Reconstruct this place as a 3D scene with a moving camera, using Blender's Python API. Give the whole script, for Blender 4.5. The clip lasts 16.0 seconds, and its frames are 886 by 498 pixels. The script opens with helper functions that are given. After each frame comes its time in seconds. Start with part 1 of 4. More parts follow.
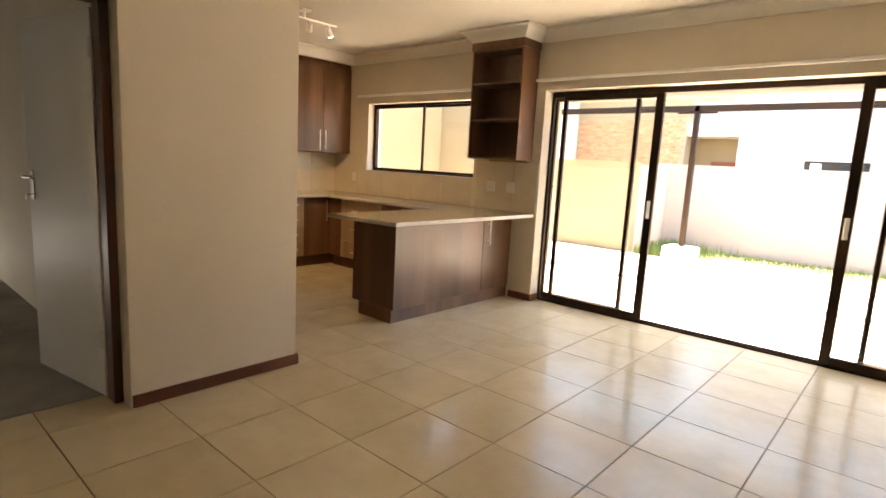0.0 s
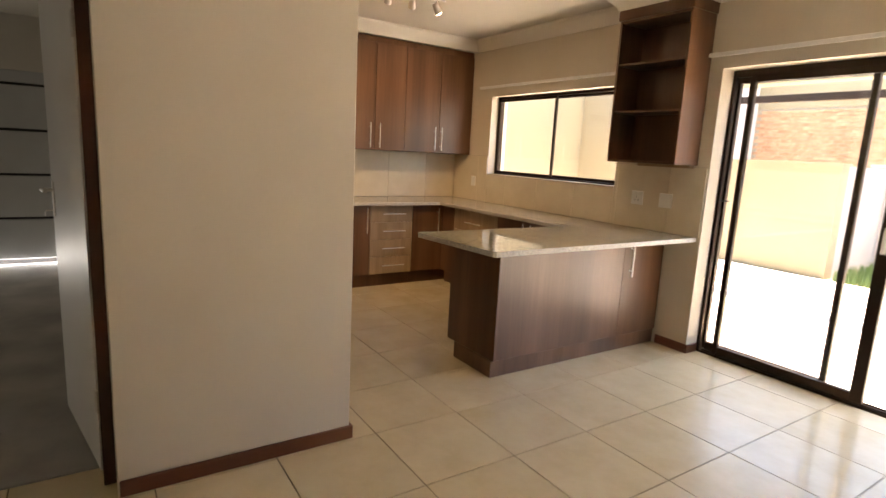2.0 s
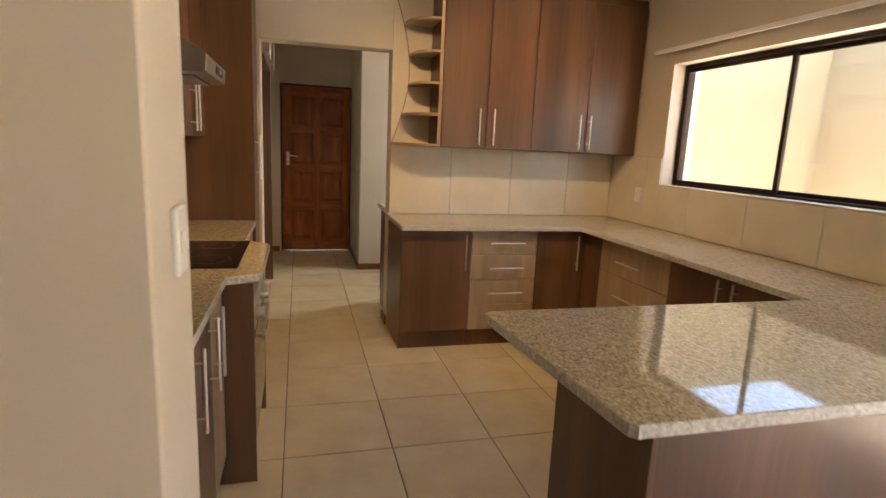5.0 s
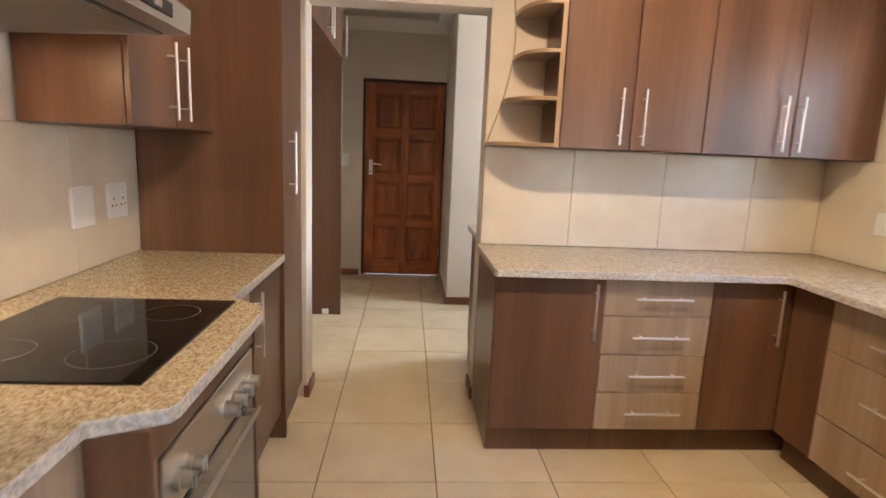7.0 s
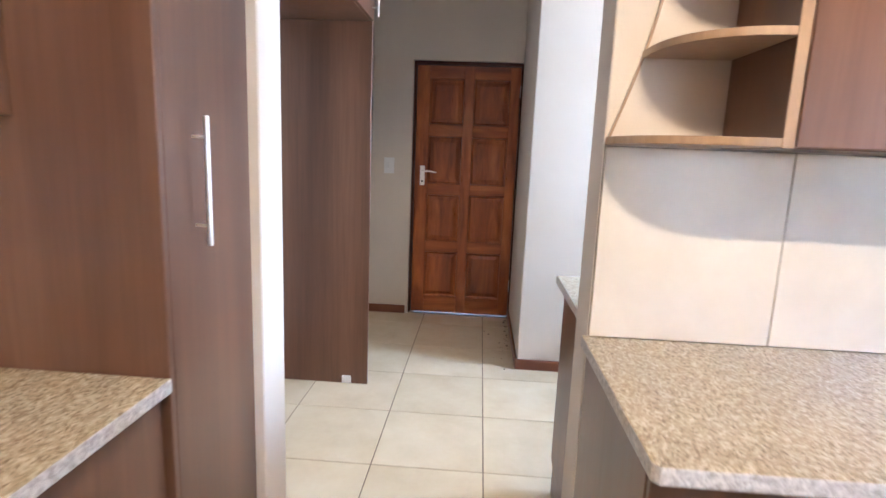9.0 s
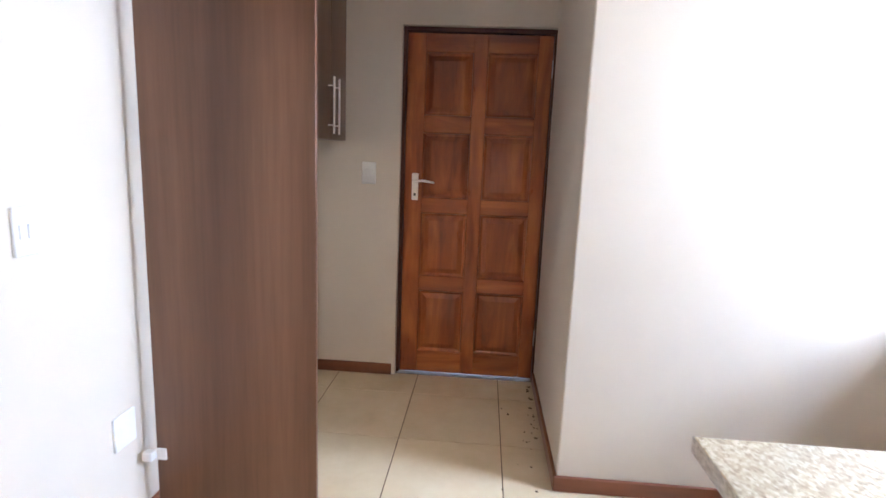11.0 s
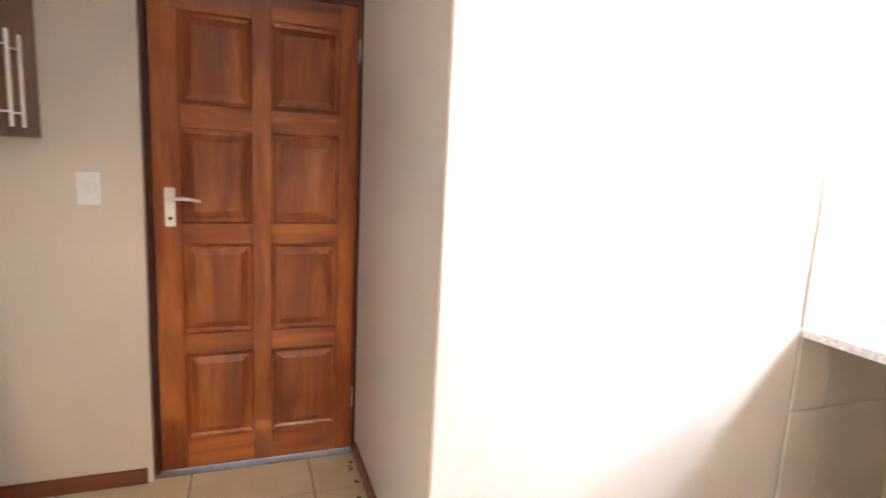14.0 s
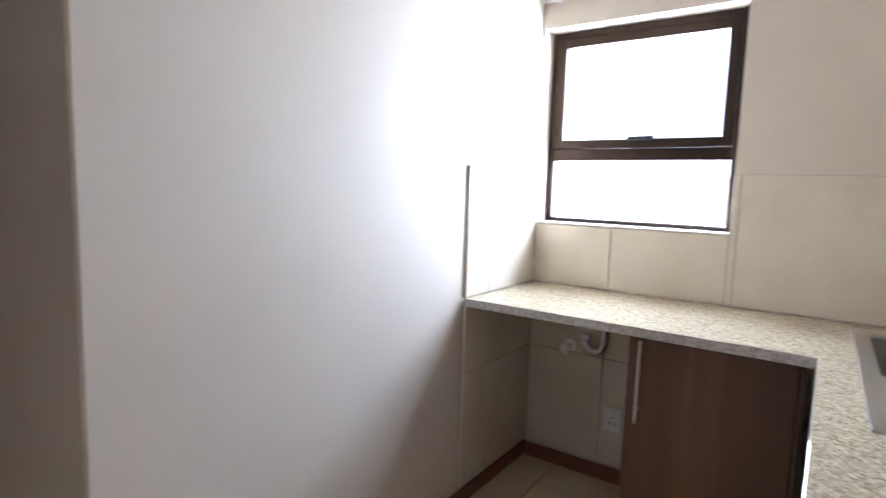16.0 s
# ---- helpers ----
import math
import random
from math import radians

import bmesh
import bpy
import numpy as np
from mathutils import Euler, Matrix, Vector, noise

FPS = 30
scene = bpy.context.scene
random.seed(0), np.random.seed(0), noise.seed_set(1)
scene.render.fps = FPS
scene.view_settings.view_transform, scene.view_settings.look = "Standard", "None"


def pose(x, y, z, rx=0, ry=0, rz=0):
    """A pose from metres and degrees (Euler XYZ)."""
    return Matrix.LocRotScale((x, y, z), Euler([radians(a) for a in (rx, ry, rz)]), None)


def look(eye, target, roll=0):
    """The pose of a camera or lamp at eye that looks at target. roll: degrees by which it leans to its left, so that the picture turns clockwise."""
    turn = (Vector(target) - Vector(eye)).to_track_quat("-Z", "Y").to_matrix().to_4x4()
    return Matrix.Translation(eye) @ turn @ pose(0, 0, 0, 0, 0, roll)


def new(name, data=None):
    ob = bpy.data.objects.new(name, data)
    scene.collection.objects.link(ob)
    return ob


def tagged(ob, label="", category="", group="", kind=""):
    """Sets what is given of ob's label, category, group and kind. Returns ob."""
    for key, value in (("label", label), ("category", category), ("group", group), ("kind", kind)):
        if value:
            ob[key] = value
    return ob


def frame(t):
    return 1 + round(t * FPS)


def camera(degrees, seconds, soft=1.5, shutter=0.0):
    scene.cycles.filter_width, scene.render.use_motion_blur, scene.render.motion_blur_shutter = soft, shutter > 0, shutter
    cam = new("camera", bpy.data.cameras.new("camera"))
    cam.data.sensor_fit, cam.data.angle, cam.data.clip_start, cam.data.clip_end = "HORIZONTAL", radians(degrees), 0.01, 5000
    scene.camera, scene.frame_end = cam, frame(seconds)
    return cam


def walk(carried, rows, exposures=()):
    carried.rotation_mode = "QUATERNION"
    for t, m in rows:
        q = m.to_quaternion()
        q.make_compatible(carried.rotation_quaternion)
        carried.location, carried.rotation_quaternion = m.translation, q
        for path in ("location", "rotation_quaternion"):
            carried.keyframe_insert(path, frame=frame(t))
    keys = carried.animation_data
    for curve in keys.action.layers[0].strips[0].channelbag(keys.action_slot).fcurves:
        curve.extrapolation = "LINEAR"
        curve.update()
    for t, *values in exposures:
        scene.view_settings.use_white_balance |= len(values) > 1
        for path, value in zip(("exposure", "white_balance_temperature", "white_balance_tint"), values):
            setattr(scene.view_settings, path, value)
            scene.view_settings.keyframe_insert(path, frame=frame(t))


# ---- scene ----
cam = camera(78.4, 16.0, shutter=0.4)
PATH = [
    (0, (1.948, -1.095, 1.365), (0.643, 0.388, 1.054), 3.1),
    (0.5, (1.807, -0.850, 1.390), (0.425, 0.559, 1.069), 3.0),
    (1, (1.659, -0.614, 1.411), (0.174, 0.684, 1.084), 3.0),
    (1.5, (1.502, -0.406, 1.425), (-0.081, 0.767, 1.081), 2.9),
    (2, (1.310, -0.169, 1.437), (-0.333, 0.916, 1.087), 3.0),
    (2.5, (1.110, 0.034, 1.452), (-0.587, 1.032, 1.096), 3.0),
    (3, (0.873, 0.256, 1.462), (-0.874, 1.159, 1.097), 2.9),
    (3.5, (0.637, 0.491, 1.465), (-1.139, 1.336, 1.097), 2.8),
    (4, (0.385, 0.716, 1.466), (-1.433, 1.459, 1.090), 2.8),
    (6.5, (-1.091, 1.344, 1.382), (-3.048, 1.557, 1.029), 2.4),
    (7, (-1.425, 1.352, 1.387), (-3.389, 1.488, 1.033), 2.4),
    (7.5, (-1.753, 1.355, 1.391), (-3.721, 1.406, 1.034), 2.3),
    (8, (-2.119, 1.362, 1.397), (-4.087, 1.330, 1.041), 2.4),
    (8.5, (-2.471, 1.394, 1.391), (-4.438, 1.319, 1.034), 2.4),
    (9, (-2.841, 1.430, 1.392), (-4.805, 1.307, 1.038), 2.3),
    (9.5, (-3.196, 1.441, 1.388), (-5.159, 1.293, 1.037), 2.4),
    (10, (-3.545, 1.418, 1.385), (-5.509, 1.270, 1.037), 2.3),
    (12.5, (-4.699, 1.318, 1.418), (-6.667, 1.276, 1.068), 2.6),
    (13, (-4.824, 1.309, 1.426), (-6.790, 1.396, 1.067), 2.8),
    (13.5, (-4.890, 1.292, 1.429), (-6.835, 1.610, 1.087), 2.9),
    (14, (-4.916, 1.254, 1.423), (-6.774, 1.925, 1.109), 2.8),
    (14.5, (-4.946, 1.253, 1.400), (-6.686, 2.197, 1.111), 2.6),
    (15, (-5.015, 1.274, 1.377), (-6.601, 2.465, 1.115), 2.4),
    (15.5, (-5.042, 1.279, 1.360), (-6.463, 2.666, 1.122), 2.0),
    (16, (-5.078, 1.290, 1.343), (-6.222, 2.915, 1.120), 1.8),
]
# seconds, stops, kelvin, tint
EXPOSURES = [(0, 3.35, 8600, 13), (1.5, 3.38, 8000, 13), (4, 3.3, 7600, 13), (6.5, 3.85, 6600, 13), (7.5, 4.35, 5450, 13), (8.5, 4.62, 5100, 13), (9, 4.75, 4950, 13), (10, 4.78, 4950, 13), (12.5, 5.35, 5650, 15), (14, 5.68, 5650, 15), (14.5, 5.72, 5600, 16), (15, 4.9, 5350, 17), (15.5, 4.33, 5350, 17), (16, 3.68, 5250, 14)]
walk(cam, [(t, look(eye, target, roll)) for t, eye, target, roll in PATH], EXPOSURES)

# ---- world and sun ----
TO_SUN = Vector((0.03, 0.06, 0.99)).normalized()
world = bpy.data.worlds.new("sky")
scene.world = world
world.use_nodes = True
wn, wl = world.node_tree.nodes, world.node_tree.links
sky = wn.new("ShaderNodeTexSky")
sky.sky_type = 'NISHITA'
sky.sun_disc = False
sky.sun_elevation = math.asin(TO_SUN.z)
sky.sun_rotation = math.atan2(TO_SUN.x, TO_SUN.y)
wl.new(sky.outputs[0], wn["Background"].inputs["Color"])
wn["Background"].inputs["Strength"].default_value = 0.15
sun = new("sun", bpy.data.lights.new("sun", "SUN"))
sun.data.energy, sun.data.angle, sun.data.color = 5.0, radians(0.5), (1.0, 0.95, 0.88)
sun.matrix_world = look(TO_SUN * 20, (0, 0, 0))

# daylight of the scullery window, standing in its opening
lamp = new("scullery_daylight", bpy.data.lights.new("scullery_daylight", "AREA"))
lamp.data.shape, lamp.data.size, lamp.data.size_y, lamp.data.energy = 'RECTANGLE', 1.0, 1.0, 11.0
lamp.data.color = (0.87, 0.93, 1.0)
lamp.matrix_world = look((-5.82, 4.01, 1.65), (-5.82, 2.0, 1.65))

# daylight in the gap under the garage door
gap = new("garage_door_daylight", bpy.data.lights.new("garage_door_daylight", "AREA"))
gap.data.shape, gap.data.size, gap.data.size_y, gap.data.energy = 'RECTANGLE', 4.7, 0.04, 2.3
gap.data.color = (0.93, 0.96, 1.0)
gap.matrix_world = look((-6.045, -2.63, 0.03), (-4.0, -2.63, 0.5))

# halogen spots of the kitchen's ceiling bar
for y, aim, power in ((1.56, (-3.35, 0.25, 0.9), 3.4), (1.78, (-4.32, 2.2, 0.9), 3.4), (1.98, (-4.3, 3.0, 0.9), 2.6), (2.20, (-2.9, 3.6, 0.7), 1.3)):
    spot = new("halogen_spot", bpy.data.lights.new("halogen_spot", "SPOT"))
    spot.data.energy, spot.data.color, spot.data.spot_size, spot.data.spot_blend, spot.data.shadow_soft_size = power, (1.0, 0.70, 0.40), radians(92), 0.7, 0.025
    o = Vector((-2.55, y, 2.55))
    spot.matrix_world = look(o + (Vector(aim) - o).normalized() * 0.07, aim)

# ---- materials ----


def material(name, rough=0.5, metal=0.0, spec=0.5):
    m = bpy.data.materials.new(name)
    m.use_nodes = True
    nt = m.node_tree
    b = nt.nodes["Principled BSDF"]
    b.inputs["Roughness"].default_value = rough
    b.inputs["Metallic"].default_value = metal
    b.inputs["Specular IOR Level"].default_value = spec
    return m, nt, b


def coords(nt, scale, jitter=0.0):
    """World position times scale, moved along by each object's own random number."""
    g = nt.nodes.new("ShaderNodeNewGeometry")
    v = nt.nodes.new("ShaderNodeVectorMath")
    v.operation = 'MULTIPLY'
    v.inputs[1].default_value = scale
    nt.links.new(g.outputs["Position"], v.inputs[0])
    if not jitter:
        return v.outputs[0]
    info = nt.nodes.new("ShaderNodeObjectInfo")
    k = nt.nodes.new("ShaderNodeMath")
    k.operation = 'MULTIPLY'
    k.inputs[1].default_value = jitter
    nt.links.new(info.outputs["Random"], k.inputs[0])
    a = nt.nodes.new("ShaderNodeVectorMath")
    a.operation = 'ADD'
    nt.links.new(v.outputs[0], a.inputs[0])
    nt.links.new(k.outputs[0], a.inputs[1])
    return a.outputs[0]


def noise_tex(nt, vec, scale, detail=3.0, rough=0.5, distort=0.0):
    n = nt.nodes.new("ShaderNodeTexNoise")
    n.inputs["Scale"].default_value = scale
    n.inputs["Detail"].default_value = detail
    n.inputs["Roughness"].default_value = rough
    n.inputs["Distortion"].default_value = distort
    nt.links.new(vec, n.inputs["Vector"])
    return n.outputs["Fac"]


def ramp(nt, fac, stops):
    r = nt.nodes.new("ShaderNodeValToRGB")
    while len(r.color_ramp.elements) < len(stops):
        r.color_ramp.elements.new(0.5)
    for e, (p, c) in zip(r.color_ramp.elements, stops):
        e.position, e.color = p, (*c, 1)
    nt.links.new(fac, r.inputs["Fac"])
    return r.outputs["Color"]


def mixed(nt, fac, a, b, mode='MIX'):
    m = nt.nodes.new("ShaderNodeMix")
    m.data_type, m.blend_type = 'RGBA', mode
    if isinstance(fac, float):
        m.inputs["Factor"].default_value = fac
    else:
        nt.links.new(fac, m.inputs["Factor"])
    for s, v in (("A", a), ("B", b)):
        sock = [i for i in m.inputs if i.name == s and i.type == 'RGBA'][0]
        if isinstance(v, tuple):
            sock.default_value = (*v, 1)
        else:
            nt.links.new(v, sock)
    return [o for o in m.outputs if o.type == 'RGBA'][0]


def bump(nt, b, fac, strength, distance=0.002):
    n = nt.nodes.new("ShaderNodeBump")
    n.inputs["Strength"].default_value = strength
    n.inputs["Distance"].default_value = distance
    nt.links.new(fac, n.inputs["Height"])
    nt.links.new(n.outputs[0], b.inputs["Normal"])


def rough_from(nt, b, fac, lo, hi):
    r = nt.nodes.new("ShaderNodeMapRange")
    r.inputs["To Min"].default_value, r.inputs["To Max"].default_value = lo, hi
    nt.links.new(fac, r.inputs["Value"])
    nt.links.new(r.outputs[0], b.inputs["Roughness"])


def wood(name, dark, mid, light, grain=(1, 1, 0.06), rough=0.32, fine=55.0, coarse=5.0, spec=0.5, swirl=0.25):
    m, nt, b = material(name, rough, spec=spec)
    vec = coords(nt, grain, 7.0)
    c1 = noise_tex(nt, vec, coarse, 4.0, 0.5, swirl)
    c2 = noise_tex(nt, vec, fine, 3.0, 0.6)
    col = ramp(nt, c1, [(0.25, dark), (0.5, mid), (0.75, light)])
    streak = ramp(nt, c2, [(0.3, (0.76, 0.74, 0.72)), (0.66, (1.0, 1.0, 1.0))])
    nt.links.new(mixed(nt, 0.75, col, streak, 'MULTIPLY'), b.inputs["Base Color"])
    rough_from(nt, b, c2, rough - 0.05, rough + 0.1)
    bump(nt, b, c2, 0.08, 0.001)
    return m


def paint(name, a, c, rough=0.7, big=1.3, fine=170.0, relief=0.25):
    """Rolled wall paint: faint clouds of tone and a fine roller texture."""
    m, nt, b = material(name, rough, spec=0.3)
    vec = coords(nt, (1, 1, 1))
    n1 = noise_tex(nt, vec, big, 4.0)
    n2 = noise_tex(nt, vec, fine, 2.0)
    nt.links.new(ramp(nt, n1, [(0.3, a), (0.7, c)]), b.inputs["Base Color"])
    bump(nt, b, n2, relief, 0.0015)
    return m


def metal(name, col, rough, brushed=None):
    m, nt, b = material(name, rough, 1.0)
    b.inputs["Base Color"].default_value = (*col, 1)
    n = noise_tex(nt, coords(nt, brushed or (1, 1, 1)), 160.0 if brushed else 30.0, 2.0)
    rough_from(nt, b, n, rough - 0.06, rough + 0.1)
    return m


M_WALNUT = wood("walnut_laminate", (0.086, 0.037, 0.018), (0.145, 0.068, 0.034), (0.215, 0.107, 0.058), (1, 1, 0.05), rough=0.3, spec=0.5, coarse=4.0)
M_WALNUT_EDGE = wood("tan_edging", (0.30, 0.19, 0.10), (0.38, 0.25, 0.14), (0.45, 0.31, 0.18))
M_PALE = wood("pale_laminate", (0.34, 0.235, 0.145), (0.41, 0.295, 0.19), (0.48, 0.355, 0.24), (1, 1, 0.03), coarse=9.0)
M_MAHOGANY = wood("mahogany_upright", (0.15, 0.032, 0.007), (0.32, 0.082, 0.017), (0.50, 0.155, 0.036), (1, 1, 0.16), 0.28, 40.0, 9.0, swirl=1.1)
M_MAHOGANY_H = wood("mahogany_level", (0.15, 0.032, 0.007), (0.32, 0.082, 0.017), (0.50, 0.155, 0.036), (1, 0.16, 1), 0.28, 40.0, 9.0, swirl=1.1)
M_SKIRT = wood("stained_skirting", (0.12, 0.038, 0.017), (0.19, 0.064, 0.028), (0.26, 0.10, 0.045), (0.1, 0.1, 1), 0.35, 40.0, 6.0)
M_FRAMEWOOD = wood("dark_door_frame", (0.045, 0.013, 0.008), (0.08, 0.024, 0.013), (0.12, 0.04, 0.02), (1, 1, 0.08), 0.4, 40.0, 6.0)
M_WALL = paint("beige_wall_paint", (0.62, 0.545, 0.44), (0.68, 0.605, 0.50))
M_CEIL = paint("ceiling_paint", (0.60, 0.555, 0.475), (0.65, 0.605, 0.525), 0.8, 0.9, 120.0, 0.12)
M_CORNICE = paint("cornice_paint", (0.76, 0.72, 0.65), (0.8, 0.77, 0.7), 0.6, 2.0, 90.0, 0.1)
M_DOORWHITE = paint("white_door_paint", (0.80, 0.80, 0.79), (0.86, 0.86, 0.85), 0.4, 2.5, 60.0, 0.1)
M_GARAGEWALL = paint("garage_wall_paint", (0.70, 0.67, 0.62), (0.77, 0.74, 0.69))
M_SECTION = paint("grey_steel_paint", (0.50, 0.52, 0.54), (0.58, 0.60, 0.62), 0.45, 2.0, 40.0, 0.1)
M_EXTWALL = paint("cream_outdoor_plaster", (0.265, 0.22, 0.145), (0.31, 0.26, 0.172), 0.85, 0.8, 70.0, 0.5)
M_GARDENWALL = paint("pale_garden_wall_plaster", (0.36, 0.325, 0.31), (0.43, 0.395, 0.375), 0.85, 0.6, 60.0, 0.5)
M_HOUSEWHITE = paint("white_house_plaster", (0.50, 0.48, 0.46), (0.57, 0.545, 0.525), 0.85, 0.5, 40.0, 0.4)
M_ROOFSHEET = paint("grey_roof_sheet", (0.30, 0.28, 0.29), (0.38, 0.36, 0.37), 0.6, 2.0, 40.0, 0.2)
M_BRONZE = metal("bronze_aluminium", (0.05, 0.034, 0.026), 0.42)
M_STEEL = metal("brushed_steel", (0.50, 0.48, 0.45), 0.3, (0.02, 1, 1))
M_CHROME = metal("satin_handle_steel", (0.86, 0.83, 0.79), 0.36)
M_ALU = metal("pale_aluminium", (0.7, 0.68, 0.66), 0.35)


def m_tile():
    m, nt, b = material("cream_floor_tile", 0.2, spec=0.5)
    vec = coords(nt, (1, 1, 1), 9.0)
    n1 = noise_tex(nt, vec, 3.5, 5.0, 0.6)
    n2 = noise_tex(nt, vec, 60.0, 3.0)
    info = nt.nodes.new("ShaderNodeObjectInfo")
    col = ramp(nt, n1, [(0.28, (0.60, 0.485, 0.305)), (0.5, (0.67, 0.555, 0.365)), (0.75, (0.73, 0.625, 0.43))])
    per = ramp(nt, info.outputs["Random"], [(0.0, (0.93, 0.93, 0.92)), (1.0, (1, 1, 1))])
    nt.links.new(mixed(nt, 1.0, col, per, 'MULTIPLY'), b.inputs["Base Color"])
    rough_from(nt, b, n1, 0.15, 0.22)
    bump(nt, b, n2, 0.05, 0.001)
    return m


def m_walltile():
    m, nt, b = material("glazed_beige_wall_tile", 0.25)
    vec = coords(nt, (1, 1, 1), 9.0)
    n1 = noise_tex(nt, vec, 4.0, 5.0, 0.6)
    nt.links.new(ramp(nt, n1, [(0.3, (0.66, 0.58, 0.45)), (0.7, (0.74, 0.665, 0.535))]), b.inputs["Base Color"])
    rough_from(nt, b, n1, 0.22, 0.28)
    return m


def m_granite():
    m, nt, b = material("speckled_beige_granite", 0.1)
    vec = coords(nt, (1, 1, 1))
    v = nt.nodes.new("ShaderNodeTexVoronoi")
    v.inputs["Scale"].default_value = 170.0
    nt.links.new(vec, v.inputs["Vector"])
    sep = nt.nodes.new("ShaderNodeSeparateColor")
    nt.links.new(v.outputs["Color"], sep.inputs[0])
    grains = ramp(nt, sep.outputs[0], [(0.0, (0.27, 0.21, 0.13)), (0.25, (0.39, 0.32, 0.205)), (0.6, (0.49, 0.41, 0.27)), (1.0, (0.64, 0.56, 0.40))])
    n2 = noise_tex(nt, vec, 40.0, 4.0, 0.7)
    veins = ramp(nt, n2, [(0.35, (0.74, 0.72, 0.69)), (0.6, (1, 1, 1))])
    nt.links.new(mixed(nt, 0.5, grains, veins, 'MULTIPLY'), b.inputs["Base Color"])
    rough_from(nt, b, n2, 0.02, 0.07)
    return m


def m_granite_edge():
    m, nt, b = material("rough_granite_edge", 0.45)
    vec = coords(nt, (1, 1, 1))
    n2 = noise_tex(nt, vec, 90.0, 4.0, 0.7)
    nt.links.new(ramp(nt, n2, [(0.35, (0.34, 0.30, 0.26)), (0.62, (0.66, 0.62, 0.56))]), b.inputs["Base Color"])
    bump(nt, b, n2, 0.8, 0.004)
    return m


def plain(name, col, rough=0.4, var=0.06, scale=20.0, spec=0.5):
    m, nt, b = material(name, rough, spec=spec)
    n = noise_tex(nt, coords(nt, (1, 1, 1)), scale, 4.0)
    lo = tuple(c * (1 - var) for c in col)
    hi = tuple(min(1, c * (1 + var)) for c in col)
    nt.links.new(ramp(nt, n, [(0.3, lo), (0.7, hi)]), b.inputs["Base Color"])
    return m


def m_glass():
    m, nt, b = material("clear_glass", 0.0)
    nt.nodes.remove(b)
    tr = nt.nodes.new("ShaderNodeBsdfTransparent")
    gl = nt.nodes.new("ShaderNodeBsdfGlossy")
    gl.inputs["Roughness"].default_value = 0.02
    lw = nt.nodes.new("ShaderNodeLayerWeight")
    pw = nt.nodes.new("ShaderNodeMath")
    pw.operation = 'POWER'
    pw.inputs[1].default_value = 5.0
    nt.links.new(lw.outputs["Facing"], pw.inputs[0])
    ma = nt.nodes.new("ShaderNodeMath")
    ma.operation, ma.use_clamp = 'MULTIPLY_ADD', True
    ma.inputs[1].default_value, ma.inputs[2].default_value = 0.9, 0.025
    nt.links.new(pw.outputs[0], ma.inputs[0])
    mx = nt.nodes.new("ShaderNodeMixShader")
    nt.links.new(ma.outputs[0], mx.inputs[0])
    nt.links.new(tr.outputs[0], mx.inputs[1])
    nt.links.new(gl.outputs[0], mx.inputs[2])
    nt.links.new(mx.outputs[0], nt.nodes["Material Output"].inputs["Surface"])
    return m


def glow(name, col, strength):
    m, nt, b = material(name)
    b.inputs["Base Color"].default_value = (*col, 1)
    b.inputs["Emission Color"].default_value = (*col, 1)
    b.inputs["Emission Strength"].default_value = strength
    return m


M_TILE, M_WALLTILE, M_GRANITE, M_GRANITE_EDGE, M_GLASS = m_tile(), m_walltile(), m_granite(), m_granite_edge(), m_glass()
M_GROUT = plain("brown_grout", (0.17, 0.12, 0.075), 0.9, 0.2, 60)
M_WALLGROUT = plain("grey_grout", (0.30, 0.26, 0.20), 0.9, 0.2, 60)
M_PLASTIC = plain("white_plastic", (0.78, 0.77, 0.74), 0.3, 0.02)
M_RAIL = plain("white_enamel_rail", (0.82, 0.80, 0.77), 0.35, 0.05)
M_BLACK = plain("black_plastic", (0.02, 0.02, 0.02), 0.4, 0.2)
M_FILTER = plain("dark_filter_mesh", (0.055, 0.052, 0.048), 0.5, 0.2, 60)
M_HOB = plain("black_ceramic_glass", (0.012, 0.010, 0.010), 0.05, 0.2, spec=0.6)
M_OVENGLASS = plain("smoked_oven_glass", (0.10, 0.085, 0.06), 0.06, 0.1, spec=0.8)
M_RING = plain("printed_ring", (0.22, 0.21, 0.20), 0.25, 0.05)
M_CONCRETE = plain("garage_concrete", (0.38, 0.36, 0.34), 0.75, 0.3, 2.0)
M_PAVING = plain("pale_concrete_paving", (0.60, 0.55, 0.49), 0.85, 0.12, 3.0)
M_SOIL = plain("dry_lawn_soil", (0.26, 0.20, 0.13), 0.95, 0.3, 2.5)
M_GRASS = plain("grass_blades", (0.10, 0.17, 0.05), 0.7, 0.4, 3.0)
M_BLOCK = plain("white_block", (0.75, 0.73, 0.70), 0.8, 0.08, 8)
M_REDDOOR = plain("dark_red_paint", (0.22, 0.06, 0.035), 0.6, 0.2)
M_DEBRIS = plain("dry_mud", (0.10, 0.06, 0.035), 0.95, 0.4, 50)
M_WINDOWDARK = plain("dark_window_glass", (0.03, 0.035, 0.04), 0.1, 0.2)
M_BULB = glow("lit_halogen", (1.0, 0.78, 0.5), 15.0)
M_HOODLAMP = glow("lit_hood_lamp", (1.0, 0.62, 0.3), 22.0)
M_BRICK = wood("face_brick", (0.34, 0.18, 0.10), (0.46, 0.27, 0.16), (0.58, 0.38, 0.24), (1, 1, 1), 0.85, 60.0, 4.0)

# ---- mesh helpers ----


